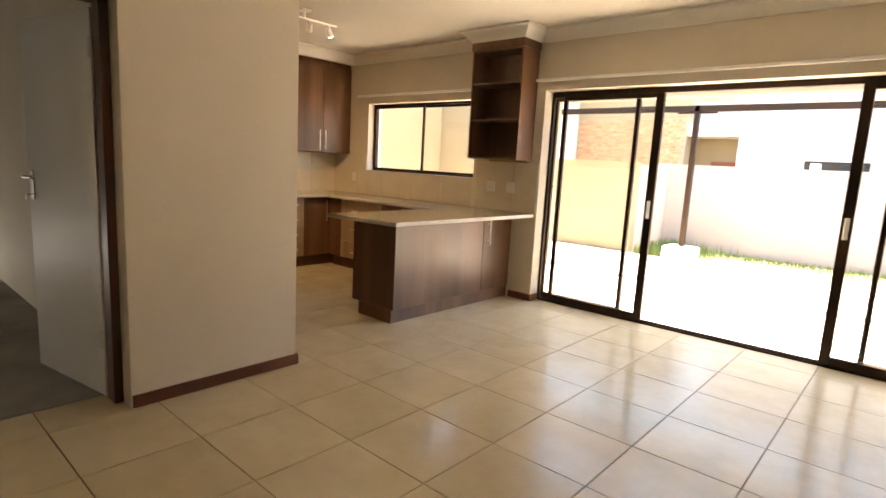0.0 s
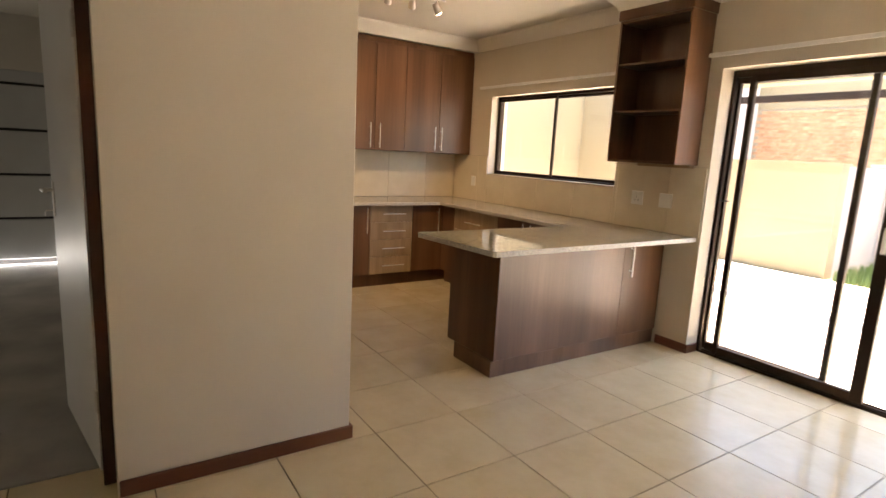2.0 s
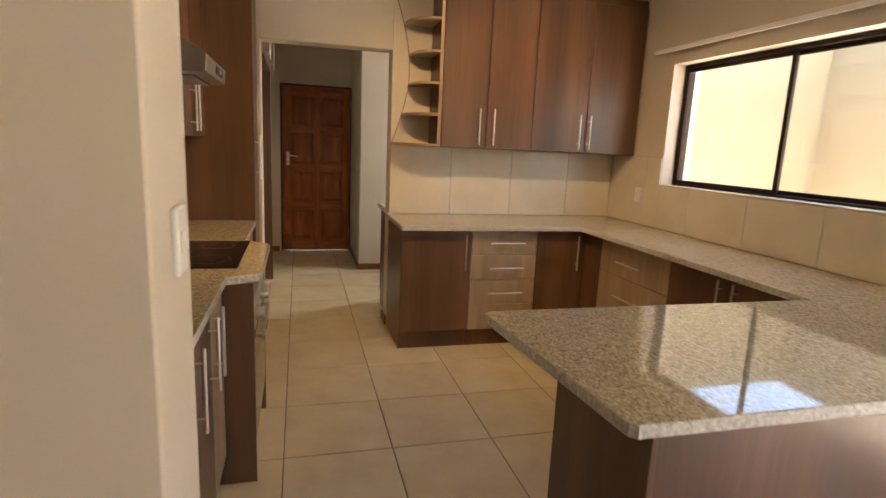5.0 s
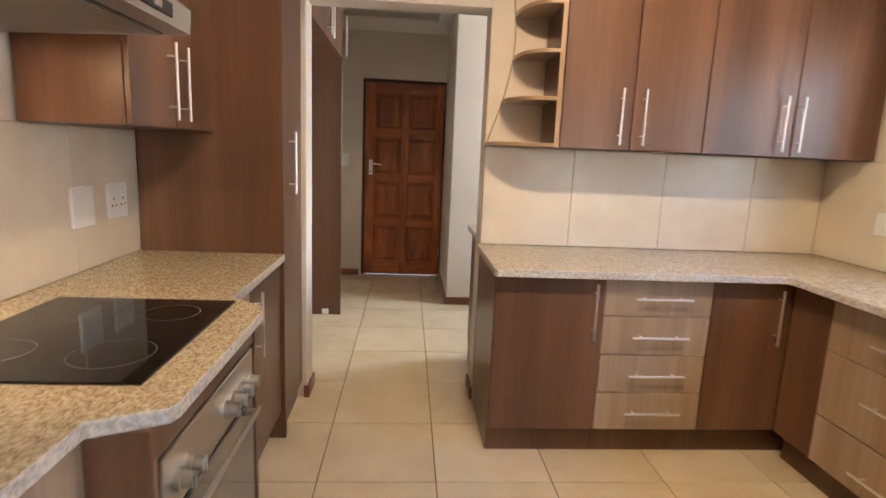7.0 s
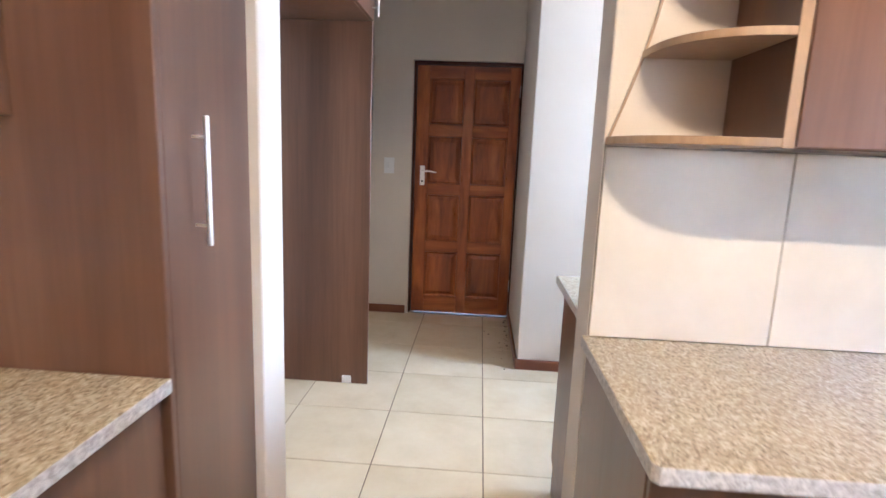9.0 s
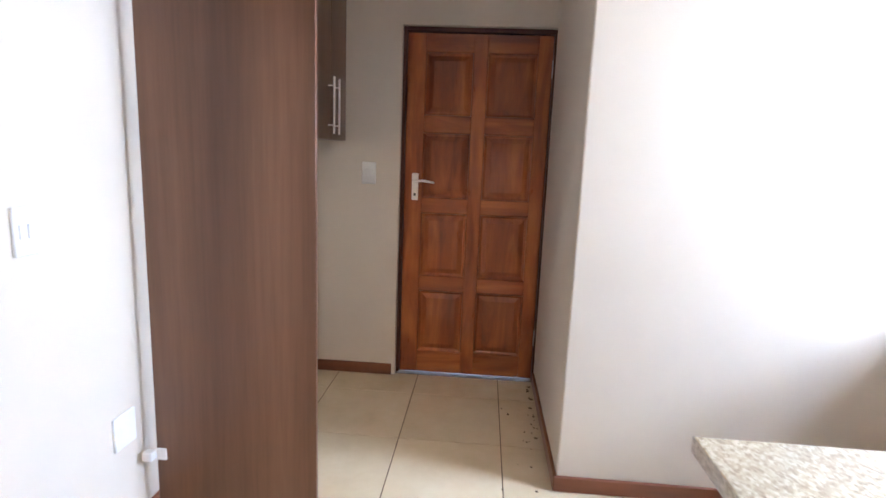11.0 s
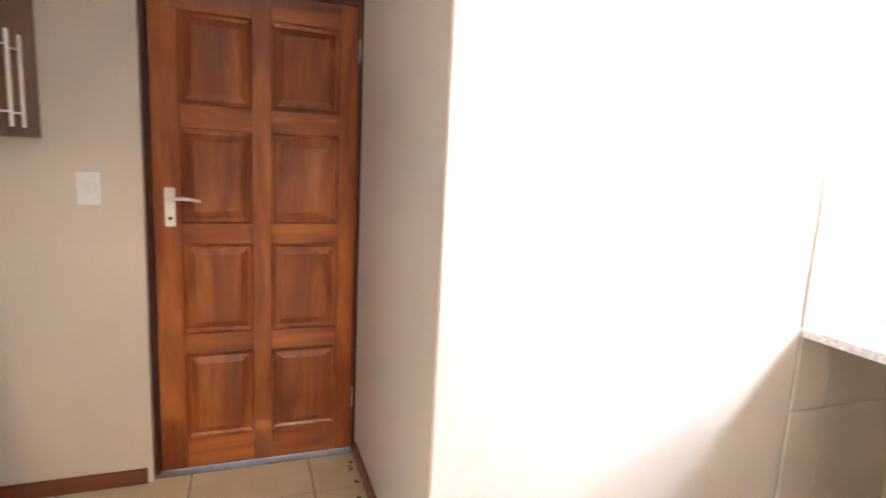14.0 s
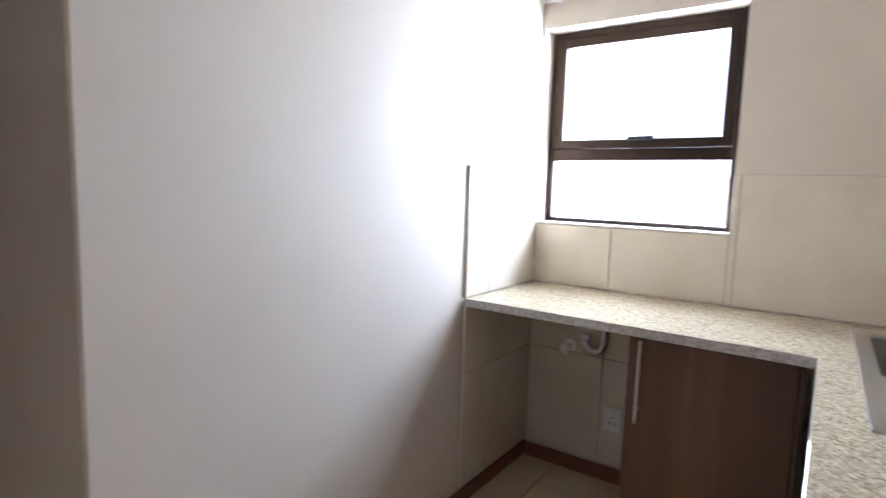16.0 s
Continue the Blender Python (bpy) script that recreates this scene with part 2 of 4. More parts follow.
def bx(bm, x0, x1, y0, y1, z0, z1, bev=0.0, seg=1):
    """A box between two corners, its edges rounded by bev."""
    (x0, x1), (y0, y1), (z0, z1) = sorted((x0, x1)), sorted((y0, y1)), sorted((z0, z1))
    vs = [bm.verts.new(p) for p in ((x0, y0, z0), (x1, y0, z0), (x1, y1, z0), (x0, y1, z0), (x0, y0, z1), (x1, y0, z1), (x1, y1, z1), (x0, y1, z1))]
    fs = [bm.faces.new([vs[i] for i in q]) for q in ((3, 2, 1, 0), (4, 5, 6, 7), (0, 1, 5, 4), (1, 2, 6, 5), (2, 3, 7, 6), (3, 0, 4, 7))]
    if bev:
        edges = list({e for f in fs for e in f.edges})
        bmesh.ops.bevel(bm, geom=edges, offset=bev, segments=seg, profile=0.5, affect='EDGES')
    return bm


def box(*a, **k):
    return bx(bmesh.new(), *a, **k)


def prism(bm, pts, lo, hi, axis='z', bev=0.0):
    """A flat outline carried from lo to hi along an axis. The outline gives the other two coordinates in x, y, z order."""
    def at(p, w):
        return {'z': (p[0], p[1], w), 'y': (p[0], w, p[1]), 'x': (w, p[0], p[1])}[axis]
    a = [bm.verts.new(at(p, lo)) for p in pts]
    c = [bm.verts.new(at(p, hi)) for p in pts]
    fs = [bm.faces.new(a), bm.faces.new(c)]
    n = len(pts)
    for i in range(n):
        fs.append(bm.faces.new((a[i], a[(i + 1) % n], c[(i + 1) % n], c[i])))
    bmesh.ops.recalc_face_normals(bm, faces=fs)
    if bev:
        edges = list({e for f in fs[:2] for e in f.edges})
        bmesh.ops.bevel(bm, geom=edges, offset=bev, segments=2, profile=0.5, affect='EDGES')
    return bm


def rod(bm, p, q, r, r2=None, seg=14):
    """A round bar from p to q."""
    p, q = Vector(p), Vector(q)
    m = Matrix.Translation((p + q) / 2) @ (q - p).to_track_quat('Z', 'Y').to_matrix().to_4x4()
    bmesh.ops.create_cone(bm, cap_ends=True, segments=seg, radius1=r, radius2=r if r2 is None else r2, depth=(q - p).length, matrix=m)
    return bm


def mesh_of(name, bm, mat):
    me = bpy.data.meshes.new(name)
    bm.to_mesh(me)
    bm.free()
    for one in (mat if isinstance(mat, (list, tuple)) else [mat]):
        me.materials.append(one)
    return me


def smooth(ob):
    for p in ob.data.polygons:
        p.use_smooth = True
    ob.data.set_sharp_from_angle(angle=radians(40))
    return ob


def part(name, bm, mat, parent, label=""):
    """One mesh under a thing or a part; the mesh is given in world metres."""
    ob = new(name, mesh_of(name, bm, mat))
    ob.parent = parent
    base = parent
    off = Vector((0, 0, 0))
    while base is not None:
        off -= base.location
        base = base.parent
    ob.location = off
    if label:
        ob["label"] = label
    return ob


def thing(name, at, label, category, group=""):
    ob = new(name)
    ob.location = at
    ob.empty_display_size = 0.1
    return tagged(ob, label, category, group)


def solid(name, bm, mat, label, category, group="", kind=""):
    """A thing that is one mesh with no parts."""
    return tagged(new(name, mesh_of(name, bm, mat)), label, category, group, kind)


def structure(name, bm, mat, label, category=""):
    return tagged(new(name, mesh_of(name, bm, mat)), label, category or "wall", "", "structure")


def bar_handle(parent, c, axis, n, length, r=0.0058, off=0.032):
    """A straight tube handle on two short posts; c is on the door's face."""
    c, n = Vector(c), Vector(n)
    a = Vector({'x': (1, 0, 0), 'y': (0, 1, 0), 'z': (0, 0, 1)}[axis])
    bm = bmesh.new()
    o = c + n * off
    rod(bm, o - a * length / 2, o + a * length / 2, r)
    for s in (-1, 1):
        k = a * (length / 2 - 0.045) * s
        rod(bm, c + k - n * 0.002, o + k, r * 0.6, seg=10)
    return smooth(part("handle", bm, M_CHROME, parent, "satin steel bar handle"))

# ---- structure ----
T = 0.503          # floor tile pitch
YW, YO = 3.655, 3.885      # inner and outer face of the kitchen's outside wall
YL, YG = 0.17, -0.05       # kitchen side and garage side of the long wall
XB, XB2 = -4.32, -4.49     # kitchen side and scullery side of the wall between them
XA, XA2 = -1.03, -1.32     # living side and kitchen side of the partition
XE, XD = -7.352, -7.385      # scullery end wall, back door
YS, YS2 = 3.745, 3.975       # scullery window wall
CEIL = 2.69
XR, YN = 4.3, -2.9         # far living room walls
YD = 1.75                  # right side of the scullery doorway
YP = 0.868                 # free end of the partition
GX = -6.04                 # garage door

# partition with the garage doorway (opening y -1.06..-0.20)
bm = bmesh.new()
bx(bm, XA2, XA, -0.131, YP, -0.05, CEIL, 0.004)
structure("wall_partition", bm, M_WALL, "beige painted plaster wall beside the garage door")
bm = bmesh.new()
bx(bm, XA2, XA, -1.08, -0.131, 2.085, CEIL)
bx(bm, XA2, XA, YN, -1.08, -0.05, CEIL)
structure("wall_partition_rest", bm, M_WALL, "beige painted plaster wall round the garage doorway")
# long wall between garage and kitchen / scullery
structure("wall_west", box(XE - 0.22, XA2, YG, YL, -0.05, CEIL), M_WALL, "beige painted plaster wall behind the kitchen units")
# wall between kitchen and scullery, opening y 0.835..1.725, z 2.11
bm = bmesh.new()
bx(bm, XB2, XB, YL, 0.822, -0.05, CEIL, 0.004)
bx(bm, XB2, XB, YD, YW, -0.05, CEIL, 0.004)
bx(bm, XB2, XB, 0.822, YD, 2.11, CEIL)
structure("wall_kitchen_back", bm, M_WALL, "beige painted wall with an open doorway to the scullery")
# outside wall with kitchen window and sliding door
KX0, KX1, KZ0, KZ1 = -3.648, -1.84, 1.215, 2.073
SX0, SX1, SZ1 = -0.998, 2.66, 2.125
bm = bmesh.new()
bx(bm, XB2, KX0, YW, YO, -0.05, CEIL)
bx(bm, KX0, KX1, YW, YO, -0.05, KZ0)
bx(bm, KX0, KX1, YW, YO, KZ1, CEIL)
bx(bm, KX1, SX0, YW, YO, -0.05, CEIL)
bx(bm, SX0, SX1, YW, YO, SZ1, CEIL)
bx(bm, SX1, XR, YW, YO, -0.05, CEIL)
structure("wall_garden_side", bm, M_WALL, "beige painted outside wall with window and sliding door openings")
# living room walls behind the walker
structure("wall_east", box(XR, XR + 0.2, YN, YO, -0.05, CEIL), M_WALL, "plain beige living room wall")
structure("wall_north", box(XA2, XR + 0.2, YN - 0.2, YN, -0.05, CEIL), M_WALL, "plain beige living room wall")
# scullery end wall with back door opening
DY0, DY1, DZ = 0.856, 1.733, 2.105
bm = bmesh.new()
bx(bm, XE - 0.22, XE, YL, DY0, -0.05, CEIL)
bx(bm, XE - 0.22, XE, DY0, DY1, DZ, CEIL)
structure("wall_scullery_end", bm, M_WALL, "beige painted wall with the back door")
structure("wall_alcove", box(XE - 0.22, -6.258, 1.733, YS, -0.05, CEIL, bev=0.006), M_WALL, "beige painted boxed-out wall beside the back door")
# scullery window wall
WX0, WX1, WZ0, WZ1 = -6.25, -5.395, 1.185, 2.105
bm = bmesh.new()
bx(bm, XE - 0.22, WX0, YS, YS2, -0.05, CEIL)
bx(bm, WX0, WX1, YS, YS2, -0.05, WZ0)
bx(bm, WX0, WX1, YS, YS2, WZ1, CEIL)
bx(bm, WX1, XB2 + 0.1, YS, YS2, -0.05, CEIL)
bx(bm, XB2, XB2 + 0.1, YO, YS2, -0.05, CEIL)
structure("wall_scullery_window", bm, M_WALL, "beige painted wall with the scullery window")
# ceilings and roof
structure("ceiling", box(XE - 0.22, XR + 0.2, YG, YS2, CEIL, CEIL + 0.15), M_CEIL, "white painted flat ceiling", "ceiling")
structure("ceiling_living", box(XA2, XR + 0.2, YN - 0.2, YG, CEIL, CEIL + 0.15), M_CEIL, "white painted flat ceiling", "ceiling")
structure("ceiling_garage", box(GX - 0.3, XA2, -5.4, YG, 2.6, 2.75), M_CEIL, "painted garage ceiling", "ceiling")
# garage shell
bm = bmesh.new()
bx(bm, GX - 0.3, XA2, -5.4, -5.2, -0.05, 2.6)
bx(bm, GX - 0.22, GX, -0.25, YG, -0.05, 2.6)
bx(bm, GX - 0.22, GX, -5.2, -0.25, 2.05, 2.6)
bx(bm, GX - 0.22, GX, -5.2, -5.0, -0.05, 2.05)
bx(bm, XA2, XA, -5.4, YN - 0.2, -0.05, 2.6)
structure("wall_garage", bm, M_GARAGEWALL, "plain painted garage walls")
structure("garage_floor", box(GX - 0.02, -1.30, -5.2, YG, -0.12, 0.004), M_CONCRETE, "grey dusty concrete garage floor", "floor")
structure("floor", box(XE - 0.3, XR, YN, 3.84, -0.12, -0.004), M_GROUT, "floor of cream ceramic tiles with dark joints", "floor")

# cornice: a cove profile along each wall
COVE = [(0, 0), (0, -0.115), (0.018, -0.115), (0.022, -0.10), (0.05, -0.065), (0.085, -0.035), (0.105, -0.022), (0.115, -0.018), (0.115, 0)]


def cornice(bm, run, inner):
    """A cove cornice along a polyline of wall corners; the room lies to the left of the line."""
    n = len(run)
    rings = []
    for i, p in enumerate(run):
        p = Vector(p)
        a = (p - Vector(run[i - 1])).normalized() if i else None
        c = (Vector(run[i + 1]) - p).normalized() if i < n - 1 else None
        na = Vector((-a.y, a.x)) if a else None
        nc = Vector((-c.y, c.x)) if c else None
        d = na if nc is None else nc if na is None else (na + nc) / (1 + na.dot(nc))
        rings.append([bm.verts.new((p.x + d.x * u, p.y + d.y * u, CEIL + v)) for u, v in COVE])
    fs = []
    for r, s in zip(rings, rings[1:]):
        for k in range(len(COVE) - 1):
            fs.append(bm.faces.new((r[k], s[k], s[k + 1], r[k + 1])))
    for r in (rings[0], rings[-1]):
        fs.append(bm.faces.new(r))
    bmesh.ops.recalc_face_normals(bm, faces=fs)


# wall shelf over the peninsula carries the cornice round itself
HX0, HX1, HY, HZ0, HZ1 = -1.705, -1.09, 3.36, 1.435, 2.585
bm = bmesh.new()
cornice(bm, [(XR, YN), (XR, YW), (HX1, YW), (HX1, HY), (HX0, HY), (HX0, YW), (XB, YW)], True)
cornice(bm, [(-3.96, 3.655), (-3.96, 2.02)], True)
cornice(bm, [(-3.96, 2.02), (-4.0, 1.9), (XB, 1.76), (XB, 0.81), (-3.87, 0.81)], True)
cornice(bm, [(-3.87, 0.54), (XA2, 0.54)], True)
cornice(bm, [(XA2, 0.54), (XA2, YP), (XA, YP), (XA, YN)], True)
smooth(structure("cornice", bm, M_CORNICE, "white moulded plaster cornice under the ceiling", "trim"))
bm = bmesh.new()
cornice(bm, [(-6.258, YS), (-6.258, 1.733), (XE, 1.733), (XE, 0.5)], True)
cornice(bm, [(XB2, 0.84), (XB2, YS), (-6.258, YS)], True)
smooth(structure("cornice_scullery", bm, M_CORNICE, "white moulded plaster cornice under the scullery ceiling", "trim"))


# skirting boards
def skirt(name, runs, h=0.070, d=0.015):
    bm = bmesh.new()
    for x0, x1, y0, y1 in runs:
        bx(bm, x0, x1, y0, y1, 0.0, h, 0.004)
    return structure(name, bm, M_SKIRT, "dark stained wooden skirting board", "trim")


d = 0.015
skirt("baseboard_partition", [(XA, XA + d, -0.124, YP + d), (XA2, XA, YP, YP + d)])
skirt("baseboard_partition_rest", [(XA, XA + d, YN, -1.13)])
skirt("baseboard_slider", [(-1.27, SX0, YW - d, YW), (SX0 - 0.002, SX0 + d, YW - d, 3.78)])
skirt("baseboard_doorway", [(XB2 - d, XB + d, 0.822, 0.837), (XB2 - d, XB + d, YD - d, YD), (XB2 - d, XB2, 0.6, 0.822), (XB2 - d, XB2, YD, 1.77), (XB, XB + d, 0.806, 0.822)])
skirt("baseboard_scullery", [(XE, XB2, YL, YL + d), (XE, XE + d, YL + d, DY0 - 0.02), (XE, -6.258, 1.718, 1.733), (-6.258, -6.258 + d, 1.718, YS), (-6.25 + d, -5.62, YS - 0.028, YS - 0.012)])
skirt("baseboard_living", [(SX1 + 0.02, XR, YW - d, YW), (XR - d, XR, YN, YW - d), (XA, XR, YN, YN + d)])


# ---- windows and doors ----
def frame_bars(parent, x0, x1, z0, z1, y0, y1, w, name="frame", wt=None):
    """A rectangular frame of four mitred bars as one mesh."""
    bm = bmesh.new()
    t = wt or w
    bx(bm, x0, x0 + w, y0, y1, z0, z1, 0.003)
    bx(bm, x1 - w, x1, y0, y1, z0, z1, 0.003)
    bx(bm, x0 + w, x1 - w, y0, y1, z1 - t, z1, 0.003)
    bx(bm, x0 + w, x1 - w, y0, y1, z0, z0 + t, 0.003)
    return part(name, bm, M_BRONZE, parent)


def pane(parent, x0, x1, z0, z1, y):
    ob = part("pane", box(x0, x1, y - 0.002, y + 0.002, z0, z1), M_GLASS, parent, "clear glass pane")
    ob.visible_shadow = False
    return ob


# kitchen window: two lights, the inner one slid half over
def kitchen_window():
    y = 3.785
    w = thing("window_1", ((KX0 + KX1) / 2, y, KZ0), "bronze aluminium sliding kitchen window with two panes", "window")
    w["kind"] = "structure"
    frame_bars(w, KX0, KX1, KZ0, KZ1, y - 0.035, y + 0.045, 0.016, "window_frame", 0.026)
    mid = (KX0 + KX1) / 2 - 0.02
    a = frame_bars(w, KX0 + 0.014, mid + 0.03, KZ0 + 0.026, KZ1 - 0.026, y - 0.03, y - 0.004, 0.026, "sash")
    pane(a, KX0 + 0.035, mid + 0.01, KZ0 + 0.05, KZ1 - 0.05, y - 0.018)
    c = frame_bars(w, mid - 0.03, KX1 - 0.014, KZ0 + 0.026, KZ1 - 0.026, y + 0.002, y + 0.028, 0.026, "sash")
    pane(c, mid - 0.01, KX1 - 0.035, KZ0 + 0.05, KZ1 - 0.05, y + 0.014)
    part("window_sill", box(KX0 - 0.0, KX1, YW - 0.012, y - 0.035, KZ0, KZ0 + 0.012, bev=0.003), M_WALLTILE, w, "tiled window sill")


def scullery_window():
    y = 3.875
    w = thing("window_2", ((WX0 + WX1) / 2, y, WZ0), "bronze aluminium scullery window, top-hung light over a fixed one", "window")
    w["kind"] = "structure"
    frame_bars(w, WX0, WX1, WZ0, WZ1, y - 0.03, y + 0.04, 0.032, "window_frame")
    part("transom", box(WX0 + 0.032, WX1 - 0.032, y - 0.03, y + 0.04, 1.495, 1.55, bev=0.003), M_BRONZE, w)
    s = frame_bars(w, WX0 + 0.033, WX1 - 0.033, 1.552, WZ1 - 0.033, y - 0.036, y + 0.02, 0.042, "sash")
    pane(s, WX0 + 0.07, WX1 - 0.07, 1.6, WZ1 - 0.07, y - 0.008)
    pane(w, WX0 + 0.03, WX1 - 0.03, WZ0 + 0.03, 1.51, y + 0.01)
    bm = bmesh.new()
    bx(bm, -5.86, -5.74, y - 0.05, y - 0.034, 1.585, 1.605, 0.004)
    bx(bm, -5.83, -5.77, y - 0.062, y - 0.046, 1.588, 1.602, 0.004)
    part("latch", bm, M_BLACK, w)
    part("window_sill", box(WX0, WX1, YS - 0.014, y - 0.03, WZ0, WZ0 + 0.012, bev=0.003), M_WALLTILE, w, "tiled window sill")


def sliding_door():
    y = 3.83
    w = thing("door_1", ((SX0 + SX1) / 2, y, 0), "bronze aluminium sliding patio doors slid open in the middle", "door")
    w["kind"] = "structure"
    bm = bmesh.new()
    bx(bm, SX0, SX0 + 0.024, y - 0.035, y + 0.045, 0, SZ1, 0.003)
    bx(bm, SX1 - 0.035, SX1, y - 0.035, y + 0.045, 0, SZ1, 0.003)
    bx(bm, SX0 + 0.024, SX1 - 0.035, y - 0.035, y + 0.045, SZ1 - 0.05, SZ1, 0.003)
    part("frame", bm, M_BRONZE, w)
    bm = bmesh.new()
    bx(bm, SX0 + 0.024, SX1 - 0.035, y - 0.035, y + 0.045, -0.05, 0.014, 0.002)
    for k in (-0.02, 0.025):
        bx(bm, SX0 + 0.035, SX1 - 0.035, y + k - 0.003, y + k + 0.003, 0.014, 0.026)
    part("track", bm, M_BRONZE, w)
    z0, z1 = 0.028, SZ1 - 0.045
    for x0, x1, off, lead in ((SX0 + 0.02, -0.115, 0.024, 0), (-0.868, 0.115, -0.022, 1), (1.725, SX1 - 0.03, 0.024, 0), (1.495, 2.478, -0.022, -1)):
        wl, wr = (0.038, 0.072) if lead == 1 else (0.072, 0.038) if lead == -1 else (0.02, 0.038) if x0 < 0 else (0.038, 0.02)
        bm = bmesh.new()
        ya, yb = y + off - 0.019, y + off + 0.019
        bx(bm, x0, x0 + wl, ya, yb, z0, z1, 0.003)
        bx(bm, x1 - wr, x1, ya, yb, z0, z1, 0.003)
        bx(bm, x0 + wl, x1 - wr, ya, yb, z1 - 0.045, z1, 0.003)
        bx(bm, x0 + wl, x1 - wr, ya, yb, z0, z0 + 0.055, 0.003)
        leaf = part("sliding_leaf" if lead else "fixed_leaf", bm, M_BRONZE, w)
        pane(leaf, x0 + wl - 0.005, x1 - wr + 0.005, z0 + 0.05, z1 - 0.04, y + off)
        if lead:
            hx = x1 - wr / 2 if lead == 1 else x0 + wl / 2
            bm = bmesh.new()
            bx(bm, hx - 0.016, hx + 0.016, ya - 0.012, ya, 0.97, 1.13, 0.004)
            bx(bm, hx - 0.007, hx + 0.007, ya - 0.034, ya - 0.02, 0.98, 1.12, 0.004)
            bx(bm, hx - 0.006, hx + 0.006, ya - 0.024, ya - 0.01, 0.985, 1.0)
            bx(bm, hx - 0.006, hx + 0.006, ya - 0.024, ya - 0.01, 1.10, 1.115)
            part("handle", bm, M_ALU, leaf, "pale aluminium pull handle")
    part("stop_pin", rod(bmesh.new(), (SX0 + 0.03, y - 0.03, 1.19), (SX0 + 0.10, y - 0.045, 1.19), 0.006), M_BLACK, w)


kitchen_window()
scullery_window()
sliding_door()


# back door: eight raised and fielded panels
def back_door():
    x = XD - 0.03
    y0, y1, z1 = 0.880, 1.718, 2.075
    w = thing("door_2", (x, (y0 + y1) / 2, 0), "closed varnished hardwood door with eight raised panels", "door")
    w["kind"] = "structure"
    bm = bmesh.new()
    bx(bm, XD - 0.1, XD - 0.012, DY0, y0 - 0.004, 0, DZ, 0.004)
    bx(bm, XD - 0.1, XD - 0.012, y1 + 0.004, DY1 + 0.004, 0, DZ, 0.004)
    bx(bm, XD - 0.1, XD - 0.012, y0 - 0.004, y1 + 0.004, z1 + 0.004, DZ, 0.004)
    part("door_frame", bm, M_FRAMEWOOD, w, "dark stained timber frame")
    bm = bmesh.new()
    bx(bm, XD - 0.13, XD - 0.075, y0 - 0.03, y0 + 0.02, 0, DZ)
    bx(bm, XD - 0.13, XD - 0.075, y1 - 0.02, y1 + 0.03, 0, DZ)
    bx(bm, XD - 0.13, XD - 0.075, y0 + 0.02, y1 - 0.02, z1 - 0.02, DZ)
    part("door_stop", bm, M_FRAMEWOOD, w)
    xa, xb = x - 0.04, x
    ys = [(y0, 0.988), (1.266, 1.348), (1.636, y1)]
    zs = [(0.006, 0.145), (0.54, 0.635), (1.03, 1.122), (1.51, 1.61), (1.97, z1)]
    for a, c in ys:
        part("stile", box(xa, xb, a, c, 0.006, z1, bev=0.003), M_MAHOGANY, w)
    for k, (a, c) in enumerate(zs):
        for i in range(2):
            part("rail", box(xa, xb - 0.001, ys[i][1], ys[i + 1][0], a, c, bev=0.003), M_MAHOGANY_H, w)
    for k in range(4):
        for i in range(2):
            p0, p1, q0, q1 = ys[i][1], ys[i + 1][0], zs[k][1], zs[k + 1][0]
            bm = bmesh.new()
            rings = []
            for ins, dep in ((0.0, 0.0), (0.006, -0.013), (0.018, -0.019), (0.048, -0.005), (0.054, -0.005)):
                rings.append([bm.verts.new((xb + dep, yy, zz)) for yy, zz in ((p0 + ins, q0 + ins), (p1 - ins, q0 + ins), (p1 - ins, q1 - ins), (p0 + ins, q1 - ins))])
            for r, s in zip(rings, rings[1:]):
                for n in range(4):
                    bm.faces.new((r[n], r[(n + 1) % 4], s[(n + 1) % 4], s[n]))
            bm.faces.new(rings[-1])
            back = [bm.verts.new((xa + 0.01, v.co.y, v.co.z)) for v in rings[0]]
            bm.faces.new(back)
            bmesh.ops.recalc_face_normals(bm, faces=bm.faces[:])
            part("door_panel", bm, M_MAHOGANY, w)
    h = part("lock_plate", box(xb, xb + 0.006, 0.925, 0.965, 1.105, 1.268, bev=0.004), M_CHROME, w, "satin steel lock plate")
    bm = bmesh.new()
    rod(bm, (xb, 0.945, 1.22), (xb + 0.05, 0.945, 1.22), 0.009)
    rod(bm, (xb + 0.046, 0.94, 1.22), (xb + 0.05, 1.0, 1.226), 0.008)
    rod(bm, (xb + 0.05, 1.0, 1.226), (xb + 0.046, 1.065, 1.216), 0.008, 0.006)
    smooth(part("lever", bm, M_CHROME, h))
    bm = rod(bmesh.new(), (xb, 0.945, 1.14), (xb + 0.012, 0.945, 1.14), 0.008)
    part("key_cylinder", bm, M_BLACK, h)
    for z in (0.275, 1.89):
        part("hinge", box(xb - 0.002, xb + 0.01, y1 - 0.002, y1 + 0.012, z - 0.05, z + 0.05, bev=0.003), M_ALU, w, "steel butt hinge")


back_door()


